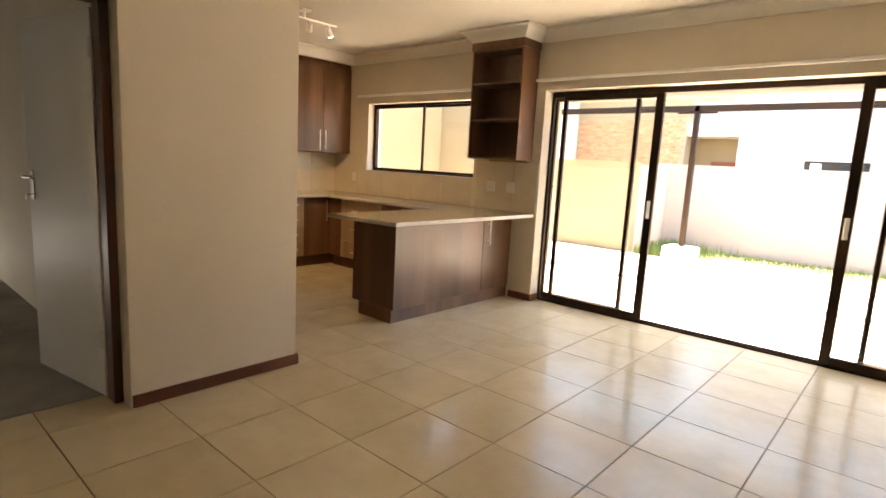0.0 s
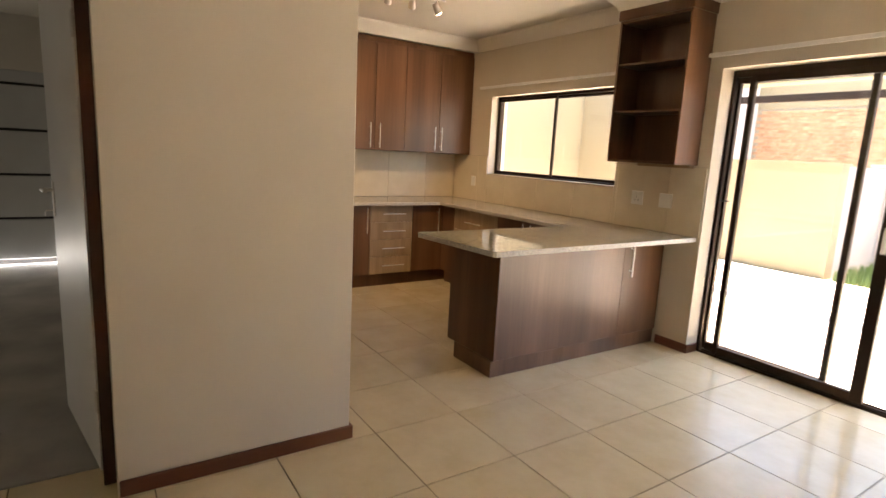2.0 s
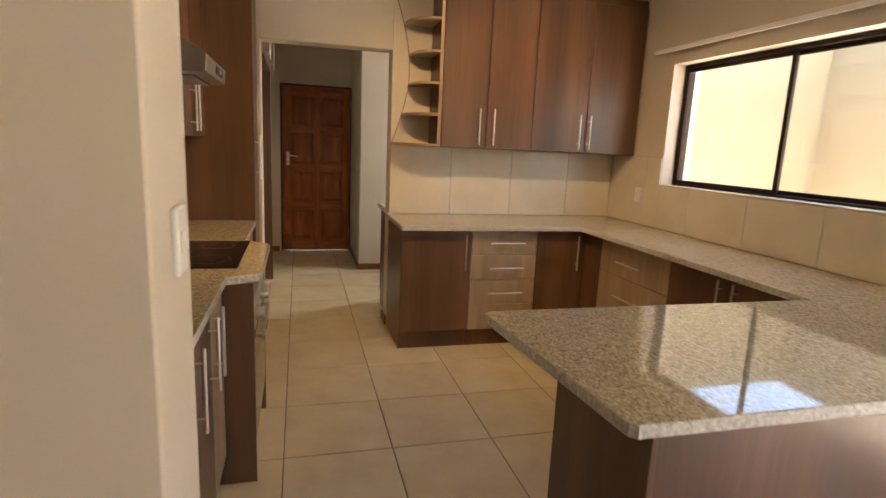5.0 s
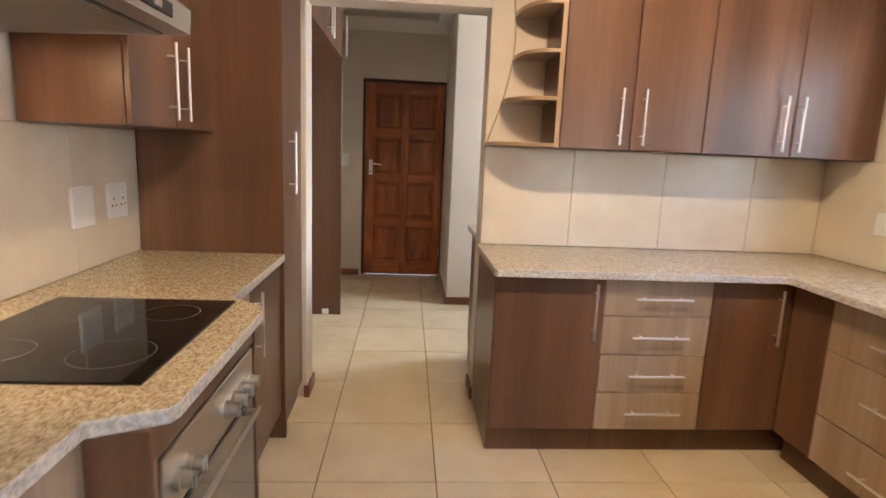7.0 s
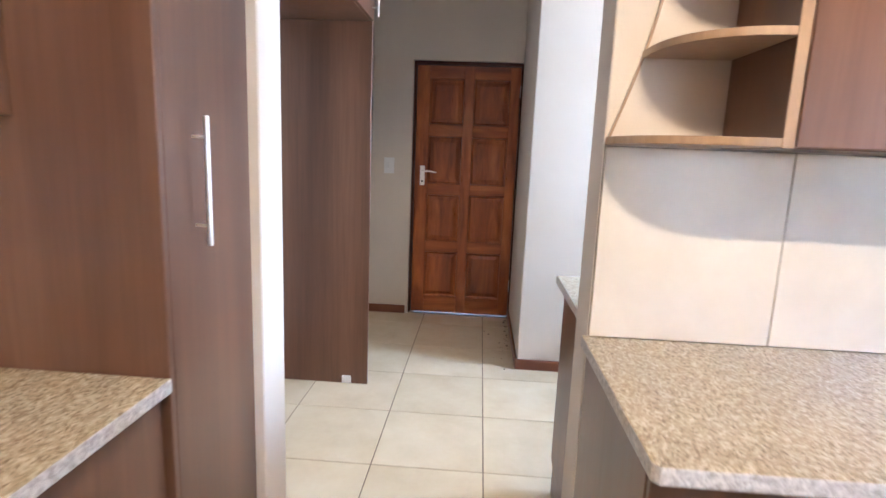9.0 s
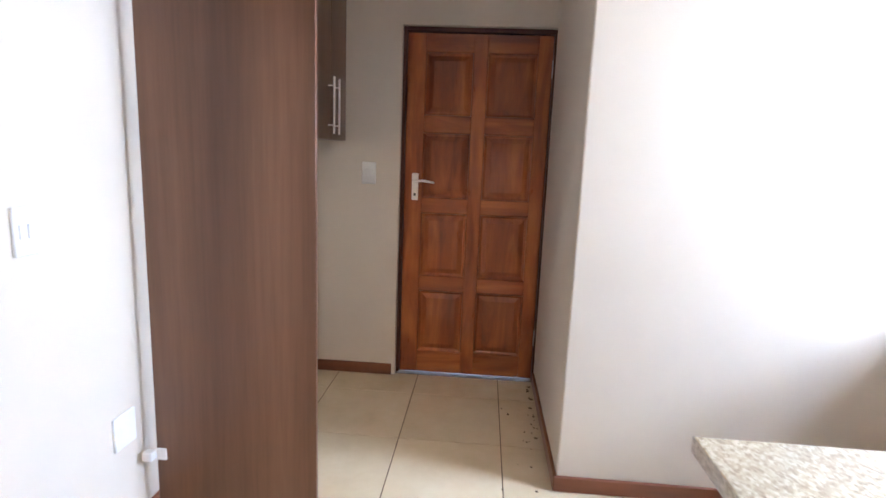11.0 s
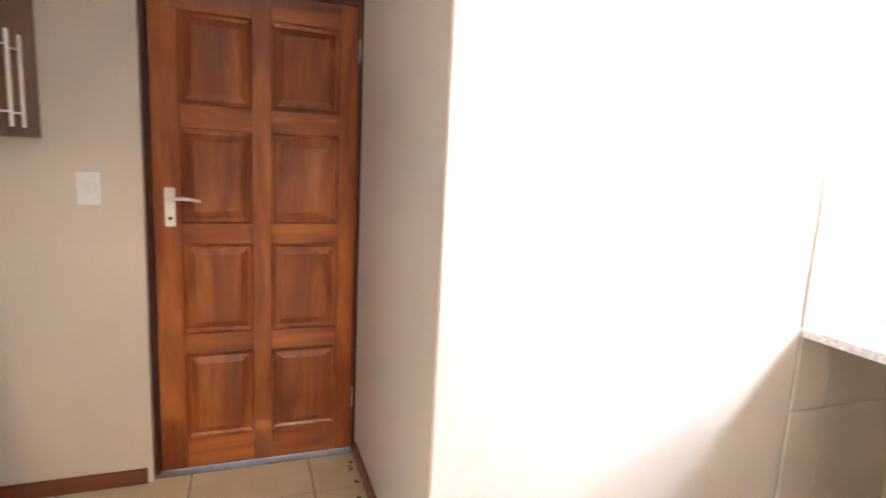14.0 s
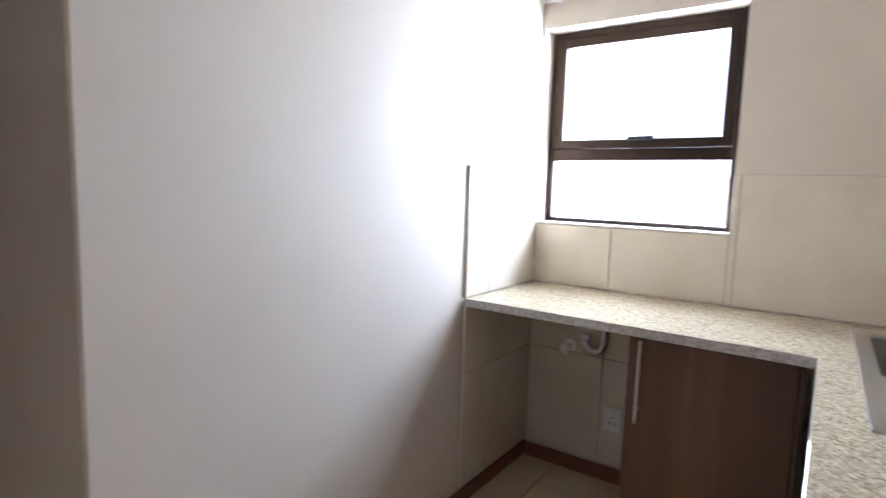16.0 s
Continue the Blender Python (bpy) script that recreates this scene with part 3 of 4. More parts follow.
# white flush door to the garage, standing open into it
def garage_entry_door():
    fr = thing("door_3_frame", (XA2, -0.2, 0), "dark stained timber door frame of the garage doorway", "door frame")
    fr["kind"] = "structure"
    part("jamb", box(-1.242, -1.135, -0.176, -0.1315, 0, 2.085, bev=0.004), M_FRAMEWOOD, fr)
    part("jamb", box(-1.242, -1.135, -1.08, -1.045, 0, 2.085, bev=0.004), M_FRAMEWOOD, fr)
    part("head", box(-1.242, -1.135, -1.045, -0.176, 2.045, 2.085, bev=0.004), M_FRAMEWOOD, fr)
    hinge = Vector((-1.252, -0.145, 0))
    ang = math.atan2(-0.135, -0.76)
    ob = thing("door_3", hinge, "white painted flush door standing open into the garage", "door")
    ob["kind"] = "structure"
    turn = Matrix.Rotation(ang, 4, 'Z')

    def local(name, bm, mat, parent, label=""):
        bmesh.ops.transform(bm, matrix=Matrix.Translation(hinge) @ turn, verts=bm.verts[:])
        return part(name, bm, mat, parent, label)
    leaf = local("leaf", box(0.0, 0.765, 0.0, 0.04, 0.012, 2.03, bev=0.003), M_DOORWHITE, ob)
    for s, yy in ((-1, 0.04), (1, 0.0)):
        sg = 1 if yy else -1
        pl = local("lock_plate", box(0.69, 0.73, yy, yy + sg * 0.006, 1.03, 1.20, bev=0.003), M_CHROME, leaf, "satin steel lock plate")
        bm = rod(bmesh.new(), (0.71, yy, 1.16), (0.71, yy + sg * 0.05, 1.16), 0.009)
        rod(bm, (0.715, yy + sg * 0.048, 1.16), (0.605, yy + sg * 0.048, 1.16), 0.008)
        smooth(local("lever", bm, M_CHROME, pl))
    bm = rod(bmesh.new(), (0.71, 0.046, 1.06), (0.71, 0.075, 1.06), 0.004)
    bmesh.ops.create_circle(bm, cap_ends=True, segments=12, radius=0.014, matrix=Matrix.Translation((0.71, 0.08, 1.045)) @ Matrix.Rotation(radians(90), 4, 'X'))
    local("key", bm, M_CHROME, leaf, "key left in the lock")
    for z in (0.33, 1.84):
        h = local("hinge", box(-0.012, 0.004, -0.006, 0.042, z - 0.05, z + 0.05, bev=0.002), M_ALU, ob, "steel butt hinge")
        local("hinge_flap", box(0.002, 0.03, 0.041, 0.044, z - 0.05, z + 0.05, bev=0.001), M_ALU, h)


garage_entry_door()


def sectional_door():
    ob = thing("garage_door", (GX, -2.6, 0), "closed grey sectional garage door with dark joints, light under it", "garage door")
    for k in range(5):
        z0 = 0.045 + k * 0.47 if k else 0.055
        z1 = 0.045 + (k + 1) * 0.47 - 0.028
        bm = bmesh.new()
        bx(bm, GX - 0.045, GX - 0.003, -4.997, -0.252, z0, min(z1, 2.047), 0.006)
        part("door_section", bm, M_SECTION, ob)
    part("joint_backing", box(GX - 0.06, GX - 0.046, -4.997, -0.252, 0.1, 2.047), M_BLACK, ob, "black rubber joint seal")
    bm = bmesh.new()
    bx(bm, GX + 0.0, GX + 0.06, -0.255, -0.225, 0.0, 2.2)
    for k in range(4):
        bx(bm, GX, GX + 0.03, -0.36, -0.26, 0.47 * (k + 1) - 0.02, 0.47 * (k + 1) + 0.09, 0.004)
    part("side_track", bm, M_ALU, ob, "galvanised side track with hinges")


sectional_door()


# ---- cabinet building ----
class Run:
    """A row of units along a wall: u runs along it, n points out of it."""

    def __init__(self, o, u, n):
        self.o, self.u, self.n = Vector((*o, 0)), Vector((*u, 0)), Vector((*n, 0))

    def b(self, bm, u0, u1, n0, n1, z0, z1, bev=0.0):
        p, q = self.o + self.u * u0 + self.n * n0, self.o + self.u * u1 + self.n * n1
        return bx(bm, p.x, q.x, p.y, q.y, z0, z1, bev)

    def p(self, u, n, z):
        v = self.o + self.u * u + self.n * n
        return (v.x, v.y, z)

    @property
    def axis(self):
        return 'x' if abs(self.u.x) > 0.5 else 'y'


def unit(run, name, label, category, u0, u1, depth, z0, z1, fronts, kick=0.0, back=0.012, carcass=M_WALNUT, group=""):
    """A cabinet: carcass, plinth, and fronts given as (u0, u1, z0, z1, material, handle) with handle ('v', u, z) or ('h', u, z) or None."""
    ob = thing(name, run.p((u0 + u1) / 2, depth / 2, 0 if kick else z0), label, category, group)
    part("carcass", run.b(bmesh.new(), u0 + 0.001, u1 - 0.001, back, depth - 0.02, z0, z1, 0.002), carcass, ob)
    if kick:
        part("plinth", run.b(bmesh.new(), u0 + 0.001, u1 - 0.001, 0.05, depth - kick, 0, z0), M_WALNUT, ob)
    for a, c, p, q, mat, h in fronts:
        d = part("drawer_front" if h and h[0] == 'h' else "door", run.b(bmesh.new(), a + 0.0022, c - 0.0022, depth - 0.018, depth, p + 0.0022, q - 0.0022, 0.002), mat, ob)
        if h:
            bar_handle(d, run.p(h[1], depth, h[2]), 'z' if h[0] == 'v' else run.axis, run.n, h[3] if len(h) > 3 else 0.26)
    return ob


BK = Run((XB, 0), (0, 1), (1, 0))       # kitchen back wall, u = y
RT = Run((0, YW), (1, 0), (0, -1))      # outside wall, u = x
LF = Run((0, YL), (1, 0), (0, 1))       # left wall, u = x
PEN = Run((-1.80, 0), (0, 1), (1, 0))   # peninsula, u = y, outward to the living room
ZT = 0.868

# back run base units
unit(BK, "base_cabinet", "dark walnut laminate base cabinet with a single door", "kitchen cabinet", 1.75, 2.246, 0.595, 0.135, ZT, [(1.751, 2.246, 0.137, 0.865, M_WALNUT, ('v', 2.20, 0.71))], 0.06, group="kitchen base units")
unit(BK, "drawer_cabinet", "base cabinet with four pale oak laminate drawers", "kitchen cabinet", 2.246, 2.746, 0.595, 0.135, ZT,
     [(2.246, 2.746, a, c, M_PALE, ('h', 2.51, (a + c) / 2)) for a, c in ((0.137, 0.322), (0.322, 0.505), (0.505, 0.688), (0.688, 0.865))], 0.06, group="kitchen base units")
unit(BK, "corner_cabinet", "dark walnut laminate corner base cabinet", "kitchen cabinet", 2.746, 3.64, 0.595, 0.135, ZT, [(2.746, 3.125, 0.137, 0.865, M_WALNUT, ('v', 3.06, 0.70))], 0.06, group="kitchen base units")
# right run base units, under the kitchen window
unit(RT, "corner_cabinet", "dark walnut laminate corner base cabinet", "kitchen cabinet", -3.722, -3.49, 0.53, 0.135, ZT, [(-3.722, -3.49, 0.137, 0.865, M_WALNUT, None)], 0.06, group="kitchen base units")
unit(RT, "drawer_cabinet", "base cabinet with three deep pale oak laminate drawers", "kitchen cabinet", -3.49, -2.75, 0.53, 0.135, ZT,
     [(-3.49, -2.75, a, c, M_PALE, ('h', -3.12, c - 0.13)) for a, c in ((0.137, 0.35), (0.35, 0.638), (0.638, 0.865))], 0.06, group="kitchen base units")
unit(RT, "sink_cabinet", "dark walnut laminate base cabinet with two doors", "kitchen cabinet", -2.75, -1.85, 0.53, 0.135, ZT,
     [(-2.75, -2.3, 0.137, 0.865, M_WALNUT, ('v', -2.35, 0.71)), (-2.3, -1.85, 0.137, 0.865, M_WALNUT, ('v', -2.25, 0.71))], 0.06, group="kitchen base units")


# peninsula
def peninsula():
    ob = thing("peninsula_cabinet", (-1.56, 2.8, 0), "dark walnut laminate peninsula cabinet with one door", "kitchen cabinet", "kitchen base units")
    part("carcass", box(-1.80, -1.308, 1.992, 3.64, 0.115, ZT), M_WALNUT, ob)
    part("end_panel", box(-1.815, -1.275, 1.972, 1.990, 0.115, ZT, bev=0.002), M_WALNUT, ob)
    part("front_panel", box(-1.306, -1.288, 1.991, 3.180, 0.115, ZT, bev=0.002), M_WALNUT, ob)
    dd = part("door", box(-1.306, -1.288, 3.184, 3.650, 0.115, ZT, bev=0.002), M_WALNUT, ob)
    bar_handle(dd, (-1.288, 3.25, 0.71), 'z', (1, 0, 0), 0.26)
    part("plinth", box(-1.72, -1.296, 1.968, 3.645, 0, 0.113, bev=0.002), M_WALNUT, ob)


peninsula()


# worktops: polished slab with a rough, stepped edge
def worktop(name, outline, label, z1=0.902, th=0.034):
    ob = thing(name, (outline[0][0], outline[0][1], z1 - th), label, "worktop")
    bm = bmesh.new()
    prism(bm, outline, z1 - th, z1, 'z', 0.004)
    me = part("slab", bm, [M_GRANITE, M_GRANITE_EDGE], ob)
    for p in me.data.polygons:
        if abs(p.normal.z) < 0.9:
            p.material_index = 1
    return ob


worktop("kitchen_worktop", [(XB, 1.735), (-3.68, 1.735), (-3.668, 1.747), (-3.668, 3.05), (-1.80, 3.05), (-1.80, 1.686), (-1.785, 1.67), (-1.045, 1.725), (-1.03, 1.74), (-1.03, YW), (XB, YW)],
        "polished speckled beige granite worktop on the base units")
worktop("hob_worktop", [(XA2, YL), (XA2, 0.805), (-2.33, 0.805), (-2.385, 0.925), (-2.41, 0.935), (-3.01, 0.935), (-3.05, 0.922), (-3.14, 0.807), (-3.872, 0.807), (-3.872, YL)],
        "polished speckled beige granite worktop with a bay for the hob")

# left run base units
unit(LF, "base_cabinet", "dark walnut laminate base cabinet with a single door", "kitchen cabinet", -3.87, -3.40, 0.615, 0.135, ZT,
     [(-3.87, -3.40, 0.137, 0.865, M_WALNUT, ('v', -3.452, 0.705))], 0.06, group="kitchen base units")
unit(LF, "narrow_drawer_cabinet", "narrow base cabinet with four pale oak laminate drawers", "kitchen cabinet", -3.40, -3.045, 0.615, 0.135, ZT,
     [(-3.40, -3.045, a, c, M_PALE, ('h', -3.222, (a + c) / 2, 0.2)) for a, c in ((0.137, 0.322), (0.322, 0.505), (0.505, 0.688), (0.688, 0.865))], 0.06, group="kitchen base units")
unit(LF, "narrow_cabinet", "narrow base cabinet with a pale oak laminate door", "kitchen cabinet", -2.355, -2.06, 0.615, 0.135, ZT,
     [(-2.355, -2.06, 0.137, 0.865, M_PALE, ('v', -2.145, 0.71))], 0.06, group="kitchen base units")
unit(LF, "base_cabinet", "dark walnut laminate base cabinet with two doors", "kitchen cabinet", -2.06, -1.335, 0.615, 0.135, ZT,
     [(-2.06, -1.698, 0.137, 0.865, M_WALNUT, ('v', -2.02, 0.71)), (-1.698, -1.335, 0.137, 0.865, M_WALNUT, ('v', -1.74, 0.71))], 0.06, group="kitchen base units")


def oven_unit():
    ob = thing("oven_housing", (-2.700, 0.5, 0), "dark walnut laminate oven housing standing forward of the run", "kitchen cabinet", "kitchen base units")
    for a, c in ((-2.380, -2.360), (-3.040, -3.020)):
        part("side_panel", box(a, c, YL + 0.02, 0.903, 0.0, ZT, bev=0.002), M_WALNUT, ob)
    part("top_rail", box(-3.018, -2.382, 0.882, 0.900, 0.795, ZT, bev=0.002), M_WALNUT, ob)
    part("plinth", box(-3.018, -2.382, 0.80, 0.818, 0.0, 0.17), M_WALNUT, ob)
    ov = thing("oven", (-2.700, 0.6, 0.175), "built-in electric oven with steel controls and smoked glass door", "oven")
    part("body", box(-2.990, -2.410, 0.25, 0.880, 0.175, 0.785), M_BLACK, ov)
    cp = part("control_panel", box(-3.000, -2.395, 0.880, 0.902, 0.648, 0.788, bev=0.003), M_STEEL, ov, "brushed steel control panel")
    for x in (-2.460, -2.520, -2.760, -2.820, -2.880, -2.940):
        bm = rod(bmesh.new(), (x, 0.902, 0.708), (x, 0.914, 0.708), 0.023, seg=24)
        rod(bm, (x, 0.912, 0.708), (x, 0.936, 0.708), 0.019, 0.016, seg=24)
        bx(bm, x - 0.004, x + 0.004, 0.932, 0.940, 0.69, 0.726, 0.002)
        smooth(part("knob", bm, M_STEEL, cp, "steel rotary knob"))
    dr = part("oven_door", box(-3.000, -2.395, 0.880, 0.902, 0.18, 0.636, bev=0.004), M_OVENGLASS, ov, "smoked glass oven door")
    bm = bmesh.new()
    bx(bm, -2.960, -2.435, 0.926, 0.936, 0.606, 0.626, 0.003)
    for x in (-2.930, -2.465):
        bx(bm, x - 0.012, x + 0.012, 0.900, 0.930, 0.608, 0.624, 0.003)
    part("handle", bm, M_STEEL, dr, "flat brushed steel oven handle")
    part("lower_trim", box(-3.000, -2.395, 0.884, 0.898, 0.15, 0.176), M_BLACK, ov)


oven_unit()


def hob():
    ob = thing("hob", (-2.86, 0.55, 0.902), "black ceramic glass hob with four ringed zones", "hob")
    part("glass", box(-3.078, -2.475, 0.312, 0.835, 0.902, 0.909, bev=0.002), M_HOB, ob)
    for x, y, r in ((-2.63, 0.70, 0.09), (-2.94, 0.70, 0.075), (-2.63, 0.45, 0.075), (-2.94, 0.45, 0.105)):
        bm = bmesh.new()
        n = 40
        a = [bm.verts.new((x + r * math.cos(i * math.tau / n), y + r * math.sin(i * math.tau / n), 0.9096)) for i in range(n)]
        c = [bm.verts.new((x + (r - 0.0022) * math.cos(i * math.tau / n), y + (r - 0.0022) * math.sin(i * math.tau / n), 0.9096)) for i in range(n)]
        for i in range(n):
            bm.faces.new((a[i], a[(i + 1) % n], c[(i + 1) % n], c[i]))
        part("cooking_zone_ring", bm, M_RING, ob)


hob()

# tall cupboard
unit(LF, "tall_cupboard", "full height dark walnut laminate cupboard beside the doorway", "cupboard", -4.305, -3.875, 0.63, 0.1, 2.575,
     [(-4.303, -3.895, 0.103, 2.30, M_WALNUT, ('v', -4.01, 1.305, 0.285)), (-4.303, -3.895, 2.305, 2.572, M_WALNUT, None)], 0.03)
part("side_panel", box(-3.893, -3.873, YL + 0.013, 0.803, 0.0, 2.575, bev=0.002), M_WALNUT, bpy.data.objects["tall_cupboard"])

# left wall units
UZ0, UZ1 = 1.425, 2.575
unit(LF, "wall_cabinet", "dark walnut laminate wall cabinet with two tall doors", "wall cabinet", -3.871, -3.165, 0.345, UZ0, UZ1,
     [(-3.871, -3.485, UZ0, 2.53, M_WALNUT, ('v', -3.535, 1.585)), (-3.485, -3.165, UZ0, 2.53, M_WALNUT, ('v', -3.43, 1.585))], group="kitchen wall units")
unit(LF, "wall_cabinet", "dark walnut laminate wall cabinet with two tall doors", "wall cabinet", -2.485, -1.335, 0.345, UZ0, UZ1,
     [(-2.485, -1.91, UZ0, 2.53, M_WALNUT, ('v', -1.965, 1.585)), (-1.91, -1.335, UZ0, 2.53, M_WALNUT, ('v', -1.86, 1.585))], group="kitchen wall units")
unit(LF, "hood_cabinet", "short dark walnut laminate cabinet above the extractor", "wall cabinet", -3.163, -2.487, 0.345, 1.95, UZ1,
     [(-3.163, -2.487, 1.95, 2.53, M_WALNUT, None)], group="kitchen wall units")


def hood():
    ob = thing("extractor_hood", (-2.77, 0.45, 1.65), "brushed steel extractor hood with a lit lamp below", "extractor hood")
    x0, x1 = -3.056, -2.489
    part("canopy", prism(bmesh.new(), [(YL + 0.015, 1.655), (0.715, 1.672), (0.738, 1.675), (0.742, 1.738), (0.72, 1.757), (0.40, 1.93), (YL + 0.015, 1.93)], x0, x1, 'x', 0.002), M_STEEL, ob)
    f = part("grease_filter", prism(bmesh.new(), [(0.24, 1.6525), (0.68, 1.6665), (0.68, 1.670), (0.24, 1.656)], x0 + 0.04, x1 - 0.11, 'x'), M_FILTER, ob, "ribbed aluminium grease filter")
    bm = bmesh.new()
    for i in range(30):
        y = 0.25 + i * 0.0142
        z = 1.6525 + (y - 0.24) * 0.0318
        prism(bm, [(y, z - 0.004), (y + 0.0065, z - 0.004), (y + 0.0065, z + 0.001), (y, z + 0.001)], x0 + 0.045, x1 - 0.115, 'x')
    part("filter_ribs", bm, M_ALU, f)
    part("lamp", box(x1 - 0.085, x1 - 0.03, 0.24, 0.30, 1.646, 1.659, bev=0.004), M_HOODLAMP, ob, "lit warm hood lamp")
    c = part("control_slot", box(-2.93, -2.74, 0.738, 0.7445, 1.692, 1.727, bev=0.002), M_BLACK, ob, "black control slot")
    part("slider", box(-2.86, -2.82, 0.7435, 0.749, 1.699, 1.719, bev=0.002), M_ALU, c)


hood()

# back wall units
unit(BK, "wall_cabinet", "dark walnut laminate wall cabinet with two tall doors", "wall cabinet", 2.057, 2.757, 0.32, UZ0, UZ1,
     [(2.059, 2.40, UZ0, 2.515, M_WALNUT, ('v', 2.338, 1.58)), (2.40, 2.757, UZ0, 2.515, M_WALNUT, ('v', 2.448, 1.58))], group="kitchen wall units")
unit(BK, "wall_cabinet", "dark walnut laminate wall cabinet with two tall doors", "wall cabinet", 2.757, 3.645, 0.32, UZ0, UZ1,
     [(2.757, 3.20, UZ0, 2.515, M_WALNUT, ('v', 3.136, 1.58)), (3.20, 3.643, UZ0, 2.515, M_WALNUT, ('v', 3.222, 1.58))], group="kitchen wall units")


def end_shelf():
    """Open end shelves whose wall board is cut in a long inward curve."""
    ob = thing("open_end_shelf", (XB, 1.9, UZ0), "open walnut end shelf with six curved shelves and a scooped edge", "shelf")

    def edge(z):
        return 1.748 + 0.125 * math.sin(math.pi * min(1, max(0, (z - 1.425) / 1.10)))
    zs = [1.425 + 1.12 * i / 28 for i in range(29)]
    pts = [(2.054, 1.425)] + [(edge(z), z) for z in zs] + [(2.054, 2.545)]
    part("back_board", prism(bmesh.new(), pts, XB + 0.002, XB + 0.012, 'x'), M_WALL, ob, "pale back board")
    rim = [(edge(z), z) for z in zs] + [(edge(z) + 0.006, z) for z in reversed(zs)]
    part("curved_edging", prism(bmesh.new(), rim, XB + 0.012, XB + 0.018, 'x'), M_WALNUT_EDGE, ob, "tan edging strip")
    part("side_board", box(XB + 0.017, -4.0, 2.04, 2.056, 1.425, 2.545, bev=0.002), M_WALNUT, ob)
    part("front_edging", box(-4.0, -3.997, 2.032, 2.056, 1.425, 2.545, bev=0.001), M_WALNUT_EDGE, ob, "tan edging strip")
    for k, z in enumerate((1.427, 1.642, 1.856, 2.068, 2.285, 2.505)):
        y0 = edge(z)
        th = 0.018 if k < 5 else 0.06
        out = [(XB + 0.016, 2.04), (-4.002, 2.04)]
        for i in range(13):
            a = i / 12 * math.pi / 2
            out.append((-4.002 + (XB + 0.016 + 4.002) * (1 - math.cos(a) ** 0.7), 2.02 + (y0 - 2.02) * math.sin(a)))
        part("shelf", prism(bmesh.new(), out, z, z + th, 'z', 0.002), M_WALNUT_EDGE if k < 5 else M_WALNUT, ob, "curved tan-edged shelf" if k < 5 else "curved walnut top")


end_shelf()


def wall_shelf():
    ob = thing("wall_shelf_unit", (-1.4, 3.5, HZ0), "open walnut laminate shelf unit hung over the peninsula", "shelf")
    y1 = YW - 0.012
    for a, c in ((HX0, HX0 + 0.018), (HX1 - 0.018, HX1)):
        part("side_board", box(a, c, HY, y1, HZ0, 2.50, bev=0.002), M_WALNUT, ob)
    part("back_board", box(HX0 + 0.018, HX1 - 0.018, y1 - 0.012, y1, HZ0, 2.50), M_WALNUT, ob)
    for z in (HZ0 + 0.001, 1.812, 2.165, 2.482):
        part("shelf", box(HX0 + 0.018, HX1 - 0.018, HY + 0.006, y1 - 0.013, z, z + 0.018, bev=0.002), M_WALNUT, ob)
    part("pelmet", box(HX0 - 0.012, HX1 + 0.012, HY - 0.012, y1, 2.501, HZ1, bev=0.004), M_WALNUT, ob, "dark walnut top pelmet")
    part("fixing_batten", box(HX0 + 0.12, HX1 - 0.03, y1 - 0.05, y1, HZ0 - 0.022, HZ0 - 0.001), M_WALNUT_EDGE, ob)


wall_shelf()

# ---- scullery ----
SL = Run((0, YL), (1, 0), (0, 1))
SB = Run((XB2, 0), (0, 1), (-1, 0))
SW = Run((0, YS), (1, 0), (0, -1))


def fridge_panel():
    ob = thing("fridge_side_panel", (-5.87, 0.5, 0), "tall dark walnut laminate panel standing beside the fridge space", "panel")
    part("board", box(-5.884, -5.866, 0.222, 0.817, 0.0, 2.06, bev=0.002), M_WALNUT, ob)
    for y0, y1, z in ((YL + 0.016, 0.262, 0.25), (YL + 0.002, 0.262, 1.92)):
        bm = bmesh.new()
        bx(bm, -5.866, -5.858, 0.225, y1, z, z + 0.045, 0.003)
        bx(bm, -5.866, -5.83, y0, 0.224, z + 0.006, z + 0.039, 0.003)
        part("bracket", bm, M_PLASTIC, ob, "white plastic fixing bracket")
    bm = bmesh.new()
    bx(bm, -5.866, -5.857, 0.665, 0.72, 0.004, 0.05, 0.003)
    bx(bm, -5.858, -5.854, 0.675, 0.688, 0.014, 0.04)
    bx(bm, -5.858, -5.854, 0.697, 0.71, 0.014, 0.04)
    part("bracket", bm, M_PLASTIC, ob, "white plastic fixing bracket")


fridge_panel()
unit(SL, "bridge_cabinet", "dark walnut laminate cabinet bridging the fridge space", "wall cabinet", -5.886, -4.51, 0.65, 2.06, 2.575,
     [(-5.886, -5.48, 2.06, 2.57, M_WALNUT, ('v', -5.84, 2.22, 0.29)), (-5.48, -5.105, 2.06, 2.57, M_WALNUT, ('v', -5.155, 2.22, 0.29)), (-5.105, -4.51, 2.06, 2.57, M_WALNUT, ('v', -5.05, 2.22, 0.29))], group="scullery wall units")
unit(SL, "wall_cabinet", "dark walnut laminate wall cabinet with two doors", "wall cabinet", XE + 0.005, -6.50, 0.362, 1.44, 2.575,
     [(XE + 0.005, -7.035, 1.44, 2.57, M_WALNUT, ('v', -7.085, 1.615, 0.29)), (-7.035, -6.50, 1.44, 2.57, M_WALNUT, ('v', -6.985, 1.615, 0.29))], group="scullery wall units")
